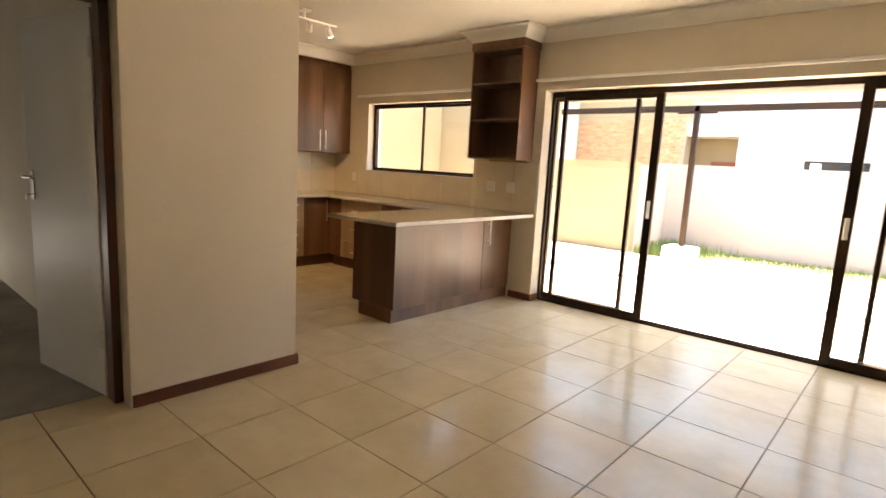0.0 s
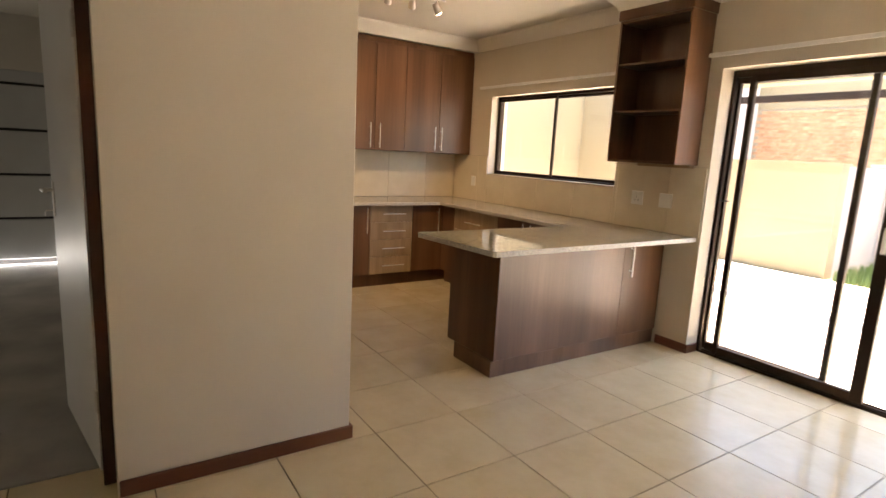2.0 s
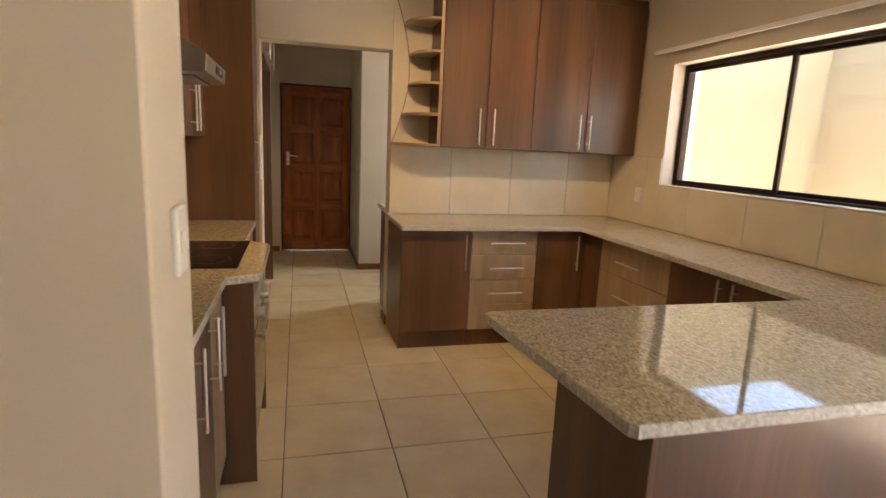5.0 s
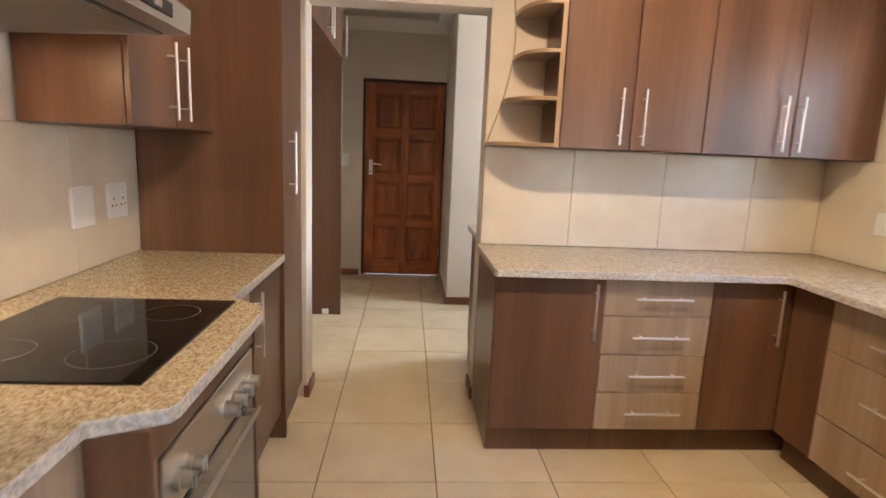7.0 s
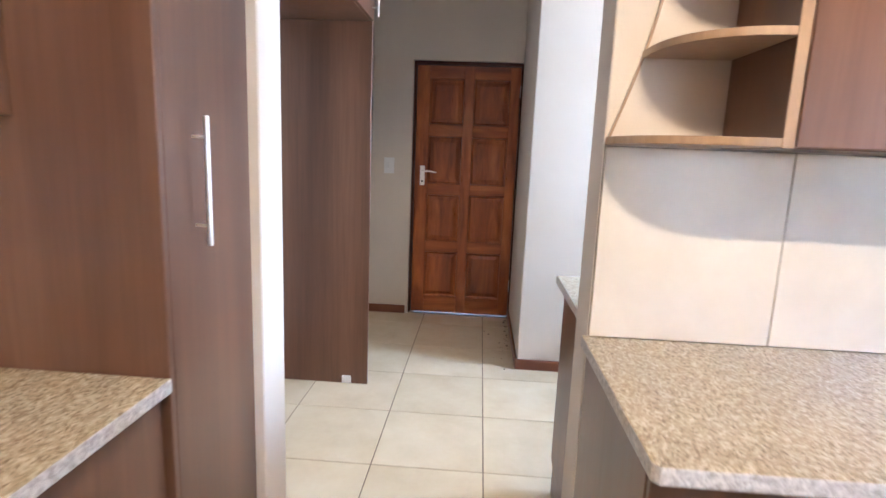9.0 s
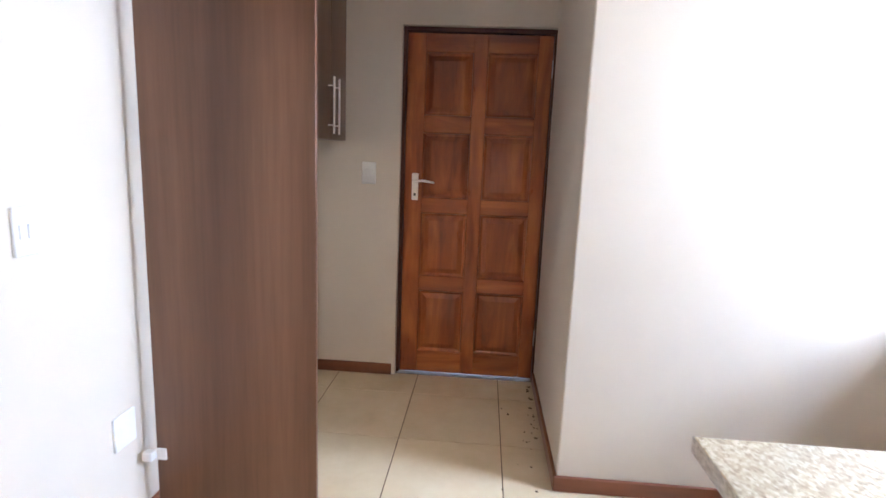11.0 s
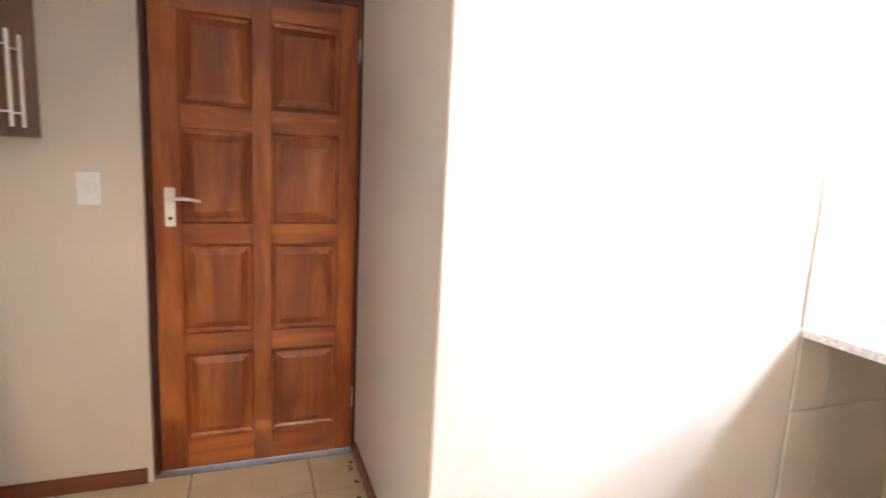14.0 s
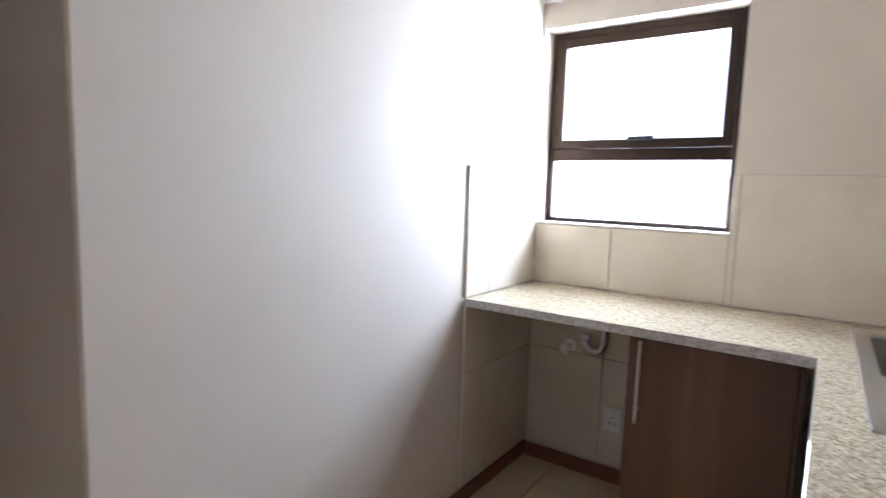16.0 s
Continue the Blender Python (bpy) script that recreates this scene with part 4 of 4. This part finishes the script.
unit(SB, "wall_cabinet", "dark walnut laminate wall cabinet with two doors", "wall cabinet", 1.84, 2.74, 0.33, 1.425, 2.575,
     [(1.84, 2.29, 1.425, 2.57, M_WALNUT, ('v', 2.24, 1.6)), (2.29, 2.74, 1.425, 2.57, M_WALNUT, ('v', 2.34, 1.6))], group="scullery wall units")
# scullery base units
unit(SW, "base_cabinet", "dark walnut laminate base cabinet with a single door", "kitchen cabinet", -5.61, -5.085, 0.555, 0.12, ZT,
     [(-5.608, -5.10, 0.12, 0.865, M_WALNUT, ('v', -5.56, 0.70, 0.29))], 0.06, back=0.03, group="scullery base units")
unit(SB, "base_cabinet", "dark walnut laminate base cabinet with two doors", "kitchen cabinet", 1.79, 2.49, 0.505, 0.12, ZT,
     [(1.79, 2.14, 0.12, 0.865, M_WALNUT, ('v', 2.09, 0.71)), (2.14, 2.49, 0.12, 0.865, M_WALNUT, ('v', 2.19, 0.71))], 0.06, group="scullery base units")
unit(SB, "sink_cabinet", "dark walnut laminate sink cabinet with two doors", "kitchen cabinet", 2.49, 3.185, 0.505, 0.12, 0.70,
     [(2.49, 2.86, 0.12, 0.865, M_WALNUT, ('v', 2.81, 0.71)), (2.86, 3.185, 0.12, 0.865, M_WALNUT, ('v', 2.91, 0.71))], 0.06, group="scullery base units")


def scullery_top():
    """An L of granite with a cut-out for the inset sink."""
    ob = thing("scullery_worktop", (-5.0, 3.5, 0.868), "polished speckled grey-beige granite worktop under the window", "worktop")
    z0, z1 = 0.868, 0.902
    bm = bmesh.new()
    prism(bm, [(-6.246, 3.115), (-5.065, 3.115), (-5.075, 1.768), (-4.545, 1.768), (-4.545, 2.60), (-4.965, 2.60), (-4.965, 3.62), (-4.545, 3.62), (-4.545, 3.733), (-6.246, 3.733)], z0, z1, 'z', 0.003)
    bx(bm, -4.60, XB2, 1.77, 3.731, z0, z1 - 0.001)
    me = part("slab", bm, [M_GRANITE, M_GRANITE_EDGE], ob)
    for p in me.data.polygons:
        if abs(p.normal.z) < 0.9:
            p.material_index = 1
    s = thing("sink", (-4.78, 3.1, 0.70), "stainless steel inset sink with a drainer", "sink")
    bm = bmesh.new()
    x0, x1, y0, y1, zt = -4.972, -4.598, 2.595, 3.63, 0.906
    for a, c, p, q in ((x0, x1, y0, 3.02), (x0, x1, 3.50, y1), (x0, x0 + 0.04, 3.02, 3.50), (x1 - 0.04, x1, 3.02, 3.50)):
        bx(bm, a, c, p, q, zt - 0.004, zt)
    drainer = part("drainer", bm, M_STEEL, s)
    for i in range(6):
        part("drainer_rib", box(x0 + 0.07 + i * 0.045, x0 + 0.078 + i * 0.045, y0 + 0.05, 2.97, zt, zt + 0.003, bev=0.001), M_STEEL, drainer)
    bm = bmesh.new()
    bx(bm, x0 + 0.04, x0 + 0.042, 3.02, 3.50, 0.74, zt - 0.002)
    bx(bm, x1 - 0.042, x1 - 0.04, 3.02, 3.50, 0.74, zt - 0.002)
    bx(bm, x0 + 0.042, x1 - 0.042, 3.02, 3.022, 0.74, zt - 0.002)
    bx(bm, x0 + 0.042, x1 - 0.042, 3.498, 3.50, 0.74, zt - 0.002)
    bx(bm, x0 + 0.042, x1 - 0.042, 3.022, 3.498, 0.738, 0.742)
    part("bowl", bm, M_STEEL, s)


scullery_top()


def washing_point():
    ob = thing("washing_machine_tap", (-6.03, YS, 0.6), "chrome stop tap on the tiled wall below the worktop", "tap")
    y = YS - 0.012
    bm = rod(bmesh.new(), (-6.03, y, 0.615), (-6.03, y - 0.008, 0.615), 0.03, seg=20)
    rod(bm, (-6.03, y, 0.615), (-6.03, y - 0.06, 0.615), 0.013)
    rod(bm, (-6.03, y - 0.05, 0.62), (-6.03, y - 0.05, 0.575), 0.011)
    smooth(part("valve", bm, M_CHROME, ob))
    bm = rod(bmesh.new(), (-6.03, y - 0.06, 0.615), (-6.03, y - 0.085, 0.615), 0.024, 0.02, seg=8)
    part("knob", bm, M_CHROME, ob)
    ob = thing("waste_pipe", (-5.92, YS, 0.6), "grey plastic hooked waste pipe below the worktop", "pipe")
    bm = bmesh.new()
    prev = None
    for i in range(11):
        a = math.pi * (i / 10)
        p = Vector((-5.90 - 0.045 * math.cos(a) * 1.0 + 0.0, y - 0.05, 0.67 - 0.05 * math.sin(a)))
        if prev is not None:
            rod(bm, prev, p, 0.02)
        prev = p
    rod(bm, (-5.855, y - 0.05, 0.66), (-5.855, y - 0.05, 0.80), 0.02)
    rod(bm, (-5.945, y - 0.05, 0.67), (-5.945, y, 0.67), 0.02)
    smooth(part("bend", bm, M_ALU, ob))


washing_point()


# ---- sockets and switches ----
def plate(name, c, n, w, h, label, kind_of="socket"):
    """A wall plate at c with outward normal n; kind_of: socket, switch or blank."""
    c, n = Vector(c), Vector(n)
    u = Vector((-n.y, n.x, 0))
    ob = thing(name, c, label, "switch" if kind_of == "switch" else "socket")

    def slab(bm, u0, u1, z0, z1, n0, n1, bev=0.0):
        p, q = c + u * u0 + n * n0, c + u * u1 + n * n1
        return bx(bm, p.x, q.x, p.y, q.y, c.z + z0, c.z + z1, bev)
    part("face_plate", slab(bmesh.new(), -w / 2, w / 2, -h / 2, h / 2, 0.0, 0.012, 0.003), M_PLASTIC, ob)
    if kind_of == "socket":
        for s in ((-1, 1) if w > 0.12 else (0,)):
            bm = bmesh.new()
            o = s * w * 0.24
            for du, dz in ((0, 0.018), (-0.014, -0.008), (0.014, -0.008)):
                slab(bm, o + du - 0.0035, o + du + 0.0035, dz - 0.0045 - 0.01, dz + 0.0045 - 0.01, 0.011, 0.0126)
            part("pin_holes", bm, M_BLACK, ob)
            part("rocker", slab(bmesh.new(), o - 0.009, o + 0.009, h * 0.24, h * 0.24 + 0.022, 0.0115, 0.017, 0.002), M_PLASTIC, ob)
    elif kind_of == "switch":
        for s in (-1, 1):
            part("rocker", slab(bmesh.new(), s * 0.014 - 0.011, s * 0.014 + 0.011, -0.02, 0.02, 0.0115, 0.017, 0.002), M_PLASTIC, ob)
    return ob


yt = YW - 0.012
plate("double_socket", (-1.583, yt, 1.152), (0, -1, 0), 0.112, 0.112, "white double wall socket on the tiled splashback")
plate("blank_plate", (-1.318, yt, 1.152), (0, -1, 0), 0.112, 0.112, "white blank wall plate on the tiled splashback", "blank")
plate("isolator_plate", (-3.884, yt, 1.127), (0, -1, 0), 0.075, 0.112, "small white wall plate beside the window", "blank")
plate("cooker_isolator", (-3.448, YL + 0.012, 1.137), (0, 1, 0), 0.135, 0.145, "white isolator plate on the tiled splashback", "blank")
plate("double_socket", (-3.685, YL + 0.012, 1.14), (0, 1, 0), 0.14, 0.14, "white double wall socket on the tiled splashback")
plate("light_switch", (XE, 0.675, 1.26), (1, 0, 0), 0.085, 0.13, "white light switch beside the back door", "switch")
plate("light_switch", (-1.20, YP, 1.25), (0, 1, 0), 0.08, 0.12, "white light switch on the end of the partition", "switch")
plate("light_switch", (-5.436, YL, 1.15), (0, 1, 0), 0.075, 0.13, "white light switch in the fridge space", "switch")
plate("wall_socket", (-5.765, YL, 0.415), (0, 1, 0), 0.11, 0.12, "white wall plate in the fridge space", "blank")
plate("wall_socket", (-5.805, YS - 0.012, 0.305), (0, -1, 0), 0.085, 0.115, "white wall socket under the scullery worktop")


# ---- curtain rails ----
def rail(x0, x1, y, z, label):
    ob = thing("curtain_rail", ((x0 + x1) / 2, y, z), label, "curtain rail", "curtain rails")
    bm = bmesh.new()
    bx(bm, x0, x1, y - 0.05, y - 0.03, z - 0.014, z + 0.014, 0.004)
    part("track", bm, M_RAIL, ob)
    n = max(2, int((x1 - x0) / 0.7))
    for i in range(n + 1):
        x = x0 + 0.06 + (x1 - x0 - 0.12) * i / n
        part("bracket", box(x - 0.012, x + 0.012, y - 0.032, y, z - 0.01, z + 0.02, bev=0.003), M_RAIL, ob)


rail(-3.83, -1.72, YW, 2.168, "white enamelled curtain rail over the kitchen window")
rail(-1.11, 2.85, YW, 2.215, "white enamelled curtain rail over the sliding doors")
rail(-6.24, -5.25, YS, 2.225, "white enamelled curtain rail over the scullery window")


# ---- track lights ----
def track_light():
    ob = thing("track_spotlights", (-2.55, 1.93, CEIL), "steel ceiling bar with four lit halogen spotlights", "ceiling light")
    bm = bmesh.new()
    bx(bm, -2.60, -2.50, 1.87, 1.97, CEIL - 0.022, CEIL, 0.006)
    part("canopy", bm, M_CHROME, ob)
    bm = rod(bmesh.new(), (-2.55, 1.50, 2.61), (-2.55, 2.28, 2.61), 0.008)
    rod(bm, (-2.55, 1.92, 2.61), (-2.55, 1.92, CEIL), 0.012)
    smooth(part("bar", bm, M_CHROME, ob))
    for k, y in enumerate((1.56, 1.78, 1.98, 2.20)):
        aim = (Vector(((-3.35, 0.25, 0.9), (-4.32, 2.2, 0.9), (-4.3, 3.0, 0.9), (-2.9, 3.6, 0.7))[k]) - Vector((-2.55, y, 2.55))).normalized()
        p = Vector((-2.55, y, 2.57))
        bm = rod(bmesh.new(), (-2.55, y, 2.61), (-2.55, y, 2.555), 0.006)
        rod(bm, p + Vector((0, 0, -0.02)) - aim * 0.03, p + Vector((0, 0, -0.02)) + aim * 0.045, 0.022, 0.03, 20)
        head = smooth(part("spot_head", bm, M_CHROME, ob))
        o = p + Vector((0, 0, -0.02)) + aim * 0.0455
        part("bulb", rod(bmesh.new(), o, o + aim * 0.003, 0.025, seg=20), M_BULB, head, "lit halogen bulb")


track_light()

# ---- outside ----
structure("ground", box(-60, 60, YO, 90, -0.3, -0.06), M_SOIL, "pale dry lawn and yard ground", "ground")
structure("ground_front", box(-60, GX - 0.021, -60, YS2, -0.3, -0.01), M_PAVING, "pale concrete drive", "ground")
patio = structure("patio", box(-7.0, 7.4, YO + 0.005, YO + 4.5, -0.1, -0.052), M_WALLGROUT, "pale concrete slab patio paving", "pavement")
slab_mesh = mesh_of("paving_slab", box(-0.596, 0.596, -0.371, 0.371, -0.03, 0.0, bev=0.006), M_PAVING)
for i in range(12):
    for j in range(6):
        slab = new("paving_slab", slab_mesh)
        slab.parent = patio
        slab.location = (-6.4 + i * 1.2, YO + 0.38 + j * 0.75, -0.04 + random.uniform(-0.002, 0.002))
bm = bmesh.new()
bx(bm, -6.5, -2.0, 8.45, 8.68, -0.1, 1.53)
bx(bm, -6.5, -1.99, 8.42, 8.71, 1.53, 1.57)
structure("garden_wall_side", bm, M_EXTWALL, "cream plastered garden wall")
bm = bmesh.new()
bx(bm, -2.23, -2.0, 8.68, 10.1, -0.1, 1.53)
bx(bm, -2.23, 12.0, 10.1, 10.33, -0.1, 1.55)
bx(bm, -2.25, 12.0, 10.07, 10.36, 1.55, 1.59)
structure("garden_wall_back", bm, M_GARDENWALL, "pale plastered garden boundary wall")
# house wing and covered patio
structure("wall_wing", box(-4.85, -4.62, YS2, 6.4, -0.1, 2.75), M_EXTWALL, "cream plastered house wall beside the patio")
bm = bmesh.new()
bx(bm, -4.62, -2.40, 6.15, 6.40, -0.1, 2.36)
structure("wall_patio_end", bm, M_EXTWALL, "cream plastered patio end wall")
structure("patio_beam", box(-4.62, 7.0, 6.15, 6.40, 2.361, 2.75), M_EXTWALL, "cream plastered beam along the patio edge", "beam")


def pergola():
    ob = thing("steel_carport_frame", (-1.02, 8.3, -0.06), "dark steel post and beam frame on a white block", "carport frame")
    part("post", box(-1.06, -0.98, 8.26, 8.34, 0.2, 2.50, bev=0.004), M_BRONZE, ob)
    part("beam", box(-3.9, 9.0, 8.26, 8.34, 2.40, 2.50, bev=0.004), M_BRONZE, ob)
    part("brace", box(-1.32, -0.72, 8.27, 8.33, 2.372, 2.398, bev=0.004), M_BRONZE, ob)
    part("post", box(7.9, 7.98, 8.26, 8.34, -0.06, 2.40, bev=0.004), M_BRONZE, ob)
    part("footing", box(-1.26, -0.78, 8.05, 8.5, -0.06, 0.21, bev=0.02), M_BLOCK, ob, "white painted concrete block footing")


pergola()


def neighbour():
    """The house beyond the garden wall: brick part, recess with a red gate, white part with a window."""
    ob = thing("neighbour_house", (-1.0, 14.5, -0.06), "white plastered and face-brick neighbouring house", "house")
    y = 14.0
    part("wall", box(-1.77, 9.0, y, y + 4, -0.06, 4.6), M_HOUSEWHITE, ob, "white plastered wall")
    part("wall", box(-3.05, -1.77, y + 1.0, y + 4, -0.06, 2.42), M_EXTWALL, ob, "cream plastered porch wall")
    part("fascia", box(-3.05, -1.77, y + 0.1, y + 1.2, 2.42, 2.72), M_HOUSEWHITE, ob)
    part("roof", box(-3.05, -1.77, y + 0.3, y + 4, 2.72, 3.3), M_ROOFSHEET, ob, "grey roof sheet")
    part("gate", box(-2.62, -1.72, y + 0.95, y + 0.99, 0.2, 1.80), M_REDDOOR, ob, "dark red gate")
    b = part("wall", box(-6.2, -3.05, y + 0.02, y + 4, -0.06, 2.9), M_WALLGROUT, ob, "face brick wall")
    part("wall", box(-6.2, -3.05, y, y + 4, 2.9, 4.6), M_EXTWALL, ob, "cream plastered upper wall")
    part("wall", box(-8.5, -6.2, y - 1.0, y + 4, -0.06, 4.6), M_HOUSEWHITE, ob, "white plastered wall")
    w = part("window", box(-0.32, 0.9, y - 0.03, y, 1.42, 1.86), M_BRONZE, ob, "low bronze aluminium window")
    part("pane", box(-0.28, 0.26, y - 0.036, y - 0.031, 1.46, 1.82), M_WINDOWDARK, w)
    part("pane", box(0.30, 0.86, y - 0.036, y - 0.031, 1.46, 1.82), M_WINDOWDARK, w)
    part("curtain", box(-0.2, 0.02, y - 0.0405, y - 0.0365, 1.46, 1.82), M_HOUSEWHITE, w, "white curtain")
    for k in range(5):
        part("vent_slot", box(-1.35, -0.62, y - 0.02, y, 1.72 + k * 0.27, 1.755 + k * 0.27), M_ROOFSHEET, ob)
    w = part("window", box(-4.9, -3.7, y - 0.03, y, 3.05, 3.2), M_BRONZE, ob)
    me = mesh_of("brick", box(-0.105, 0.105, -0.01, 0.04, -0.033, 0.033), M_BRICK)
    me2 = mesh_of("brick", box(-0.05, 0.05, -0.01, 0.04, -0.033, 0.033), M_BRICK)
    for r in range(20):
        z = 1.36 + r * 0.0765
        for c in range(14):
            x = -6.08 + c * 0.222 + (0.111 if r % 2 else 0)
            if x > -3.16:
                continue
            br = new("brick", me)
            br.parent = b
            br.location = Vector((x, y + 0.012 + random.uniform(-0.003, 0.003), z))


neighbour()

# grass along the foot of the garden wall
bm = bmesh.new()
rng = random.Random(4)
for i in range(5200):
    if i < 1700:
        x, y = -1.9 + abs(rng.gauss(0, 0.55)), 9.0 + rng.uniform(-0.6, 1.0)
        h = rng.uniform(0.08, 0.26)
    else:
        x, y = rng.uniform(-1.9, 5.5), 10.0 - abs(rng.gauss(0, 0.35))
        h = rng.uniform(0.03, 0.10)
    a = rng.uniform(0, math.tau)
    w, lean = 0.008, rng.uniform(0.0, 0.05)
    dx, dy = math.cos(a) * w, math.sin(a) * w
    v = [bm.verts.new(p) for p in ((x - dx, y - dy, -0.06), (x + dx, y + dy, -0.06), (x - dy * 4 * lean * 10, y + dx * lean * 40, -0.06 + h))]
    bm.faces.new(v)
solid("grass", bm, M_GRASS, "thin green grass along the garden wall", "grass", kind="stuff")

# dry crumbs by the back door
bm = bmesh.new()
rng = random.Random(8)
for i in range(30):
    if i < 20:
        x, y = rng.uniform(-7.3, -6.55), 1.703 - abs(rng.gauss(0, 0.025))
    else:
        x, y = rng.uniform(-7.1, -6.2), 1.66 - abs(rng.gauss(0, 0.05))
    r = rng.uniform(0.002, 0.0075)
    bmesh.ops.create_icosphere(bm, subdivisions=1, radius=r, matrix=Matrix.LocRotScale((x, y, r * 0.5), Euler((0, 0, rng.uniform(0, 6))), (1.6, 1.0, 0.6)))
solid("dry_crumbs", bm, M_DEBRIS, "dry brown mud crumbs on the tiles along the wall", "debris", kind="stuff")


# ---- wall tiles ----
def tile_piece(cache, size, axis, mat, name):
    key = (round(size[0], 3), round(size[1], 3), axis)
    if key not in cache:
        a, c, t = size[0] / 2, size[1] / 2, 0.010
        bm = bmesh.new()
        if axis == 'x':
            bx(bm, -t / 2, t / 2, -a, a, -c, c, 0.0015)
        elif axis == 'y':
            bx(bm, -a, a, -t / 2, t / 2, -c, c, 0.0015)
        else:
            bx(bm, -a, a, -c, c, -0.012, 0, 0.0012)
        cache[key] = mesh_of(name, bm, mat)
    return cache[key]


WT = {}


def splash(name, axis, wall, sign, u0, u1, z0, z1, ustart, zs, label, holes=()):
    """Wall tiles between u0..u1 and the z rows; sign: which way the wall faces."""
    bm = bmesh.new()
    w0, w1 = (wall, wall + sign * 0.003)
    rects = []
    us = sorted({u0, u1, *[ustart + 0.503 * k for k in range(-20, 20) if u0 + 0.01 < ustart + 0.503 * k < u1 - 0.01], *[h for q in holes for h in q[:2] if u0 < h < u1]})
    for a, c in zip(us, us[1:]):
        for p, q in zip(zs, zs[1:]):
            lo, hi = p, q
            for h0, h1, h2, h3 in holes:
                if a >= h0 - 1e-4 and c <= h1 + 1e-4:
                    if h2 < q and h3 > p:
                        hi = min(hi, h2)
            if hi - lo > 0.01:
                rects.append((a, c, lo, hi))
    for a, c, p, q in rects:
        if axis == 'x':
            bx(bm, w0, w1, a, c, p, q)
        else:
            bx(bm, a, c, w0, w1, p, q)
    base = tagged(new(name, mesh_of(name, bm, M_WALLGROUT)), label, "wall tiles", "", "structure")
    for a, c, p, q in rects:
        ob = new("tile", tile_piece(WT, (c - a - 0.003, q - p - 0.003), axis, M_WALLTILE, "wall_tile"))
        ob.parent = base
        m = wall + sign * 0.007
        ob.location = (m, (a + c) / 2, (p + q) / 2) if axis == 'x' else ((a + c) / 2, m, (p + q) / 2)


splash("tiles_back", 'x', XB, 1, 1.752, 3.643, 0.903, 1.423, 2.232, (0.903, 1.423), "beige glazed wall tiles above the worktop")
splash("tiles_right", 'y', YW, -1, XB + 0.013, SX0 - 0.01, 0.903, 1.423, -4.32, (0.903, 1.423), "beige glazed wall tiles round the window", holes=((KX0, KX1, KZ0, KZ1),))
splash("tiles_left", 'y', YL, 1, -3.872, XA2 - 0.003, 0.903, 1.423, -2.91, (0.903, 1.423), "beige glazed wall tiles above the hob")
splash("tiles_scullery_window", 'y', YS, -1, -6.245, XB2, 0.003, 1.433, -5.87, (0.08, 0.58, 0.867), "beige glazed wall tiles below the worktop")
splash("tiles_scullery_splash", 'y', YS, -1, -6.245, XB2, 0.903, 1.433, -5.87, (0.903, 1.433), "beige glazed wall tiles round the scullery window", holes=((WX0, WX1, WZ0, WZ1),))
splash("tiles_alcove", 'x', -6.258, 1, 3.12, YS - 0.001, 0.08, 1.433, 3.3, (0.08, 0.58, 0.867), "beige glazed wall tiles on the side wall")
splash("tiles_alcove_splash", 'x', -6.258, 1, 3.12, YS - 0.001, 0.903, 1.433, 3.3, (0.903, 1.438), "beige glazed wall tiles on the side wall")

# ---- floor tiles ----
FT = {}
floor = bpy.data.objects["floor"]


def tile_x(i):
    """Joints across the floor; the scullery's tiles are laid a little wider."""
    return i * T if i >= -9 else -9 * T + (i + 9) * 0.514


for i in range(-15, 9):
    for j in range(-6, 8):
        x0, x1, y0, y1 = tile_x(i), tile_x(i + 1), j * T, (j + 1) * T
        y1 = min(y1, 3.79)
        x0, x1 = max(x0, XE - 0.02), min(x1, XR)
        y0 = max(y0, YN)
        if x1 <= -1.29:
            y0 = max(y0, YL - 0.02)
        elif x0 < -1.30 and y1 < YL:
            x0 = -1.298
        if x1 < -6.25:
            y1 = min(y1, 1.76)
        if x1 - x0 < 0.02 or y1 - y0 < 0.02:
            continue
        ob = new("tile", tile_piece(FT, (x1 - x0 - 0.005, y1 - y0 - 0.005), 'z', M_TILE, "floor_tile"))
        ob.parent = floor
        ob.location = ((x0 + x1) / 2, (y0 + y1) / 2, 0.0)
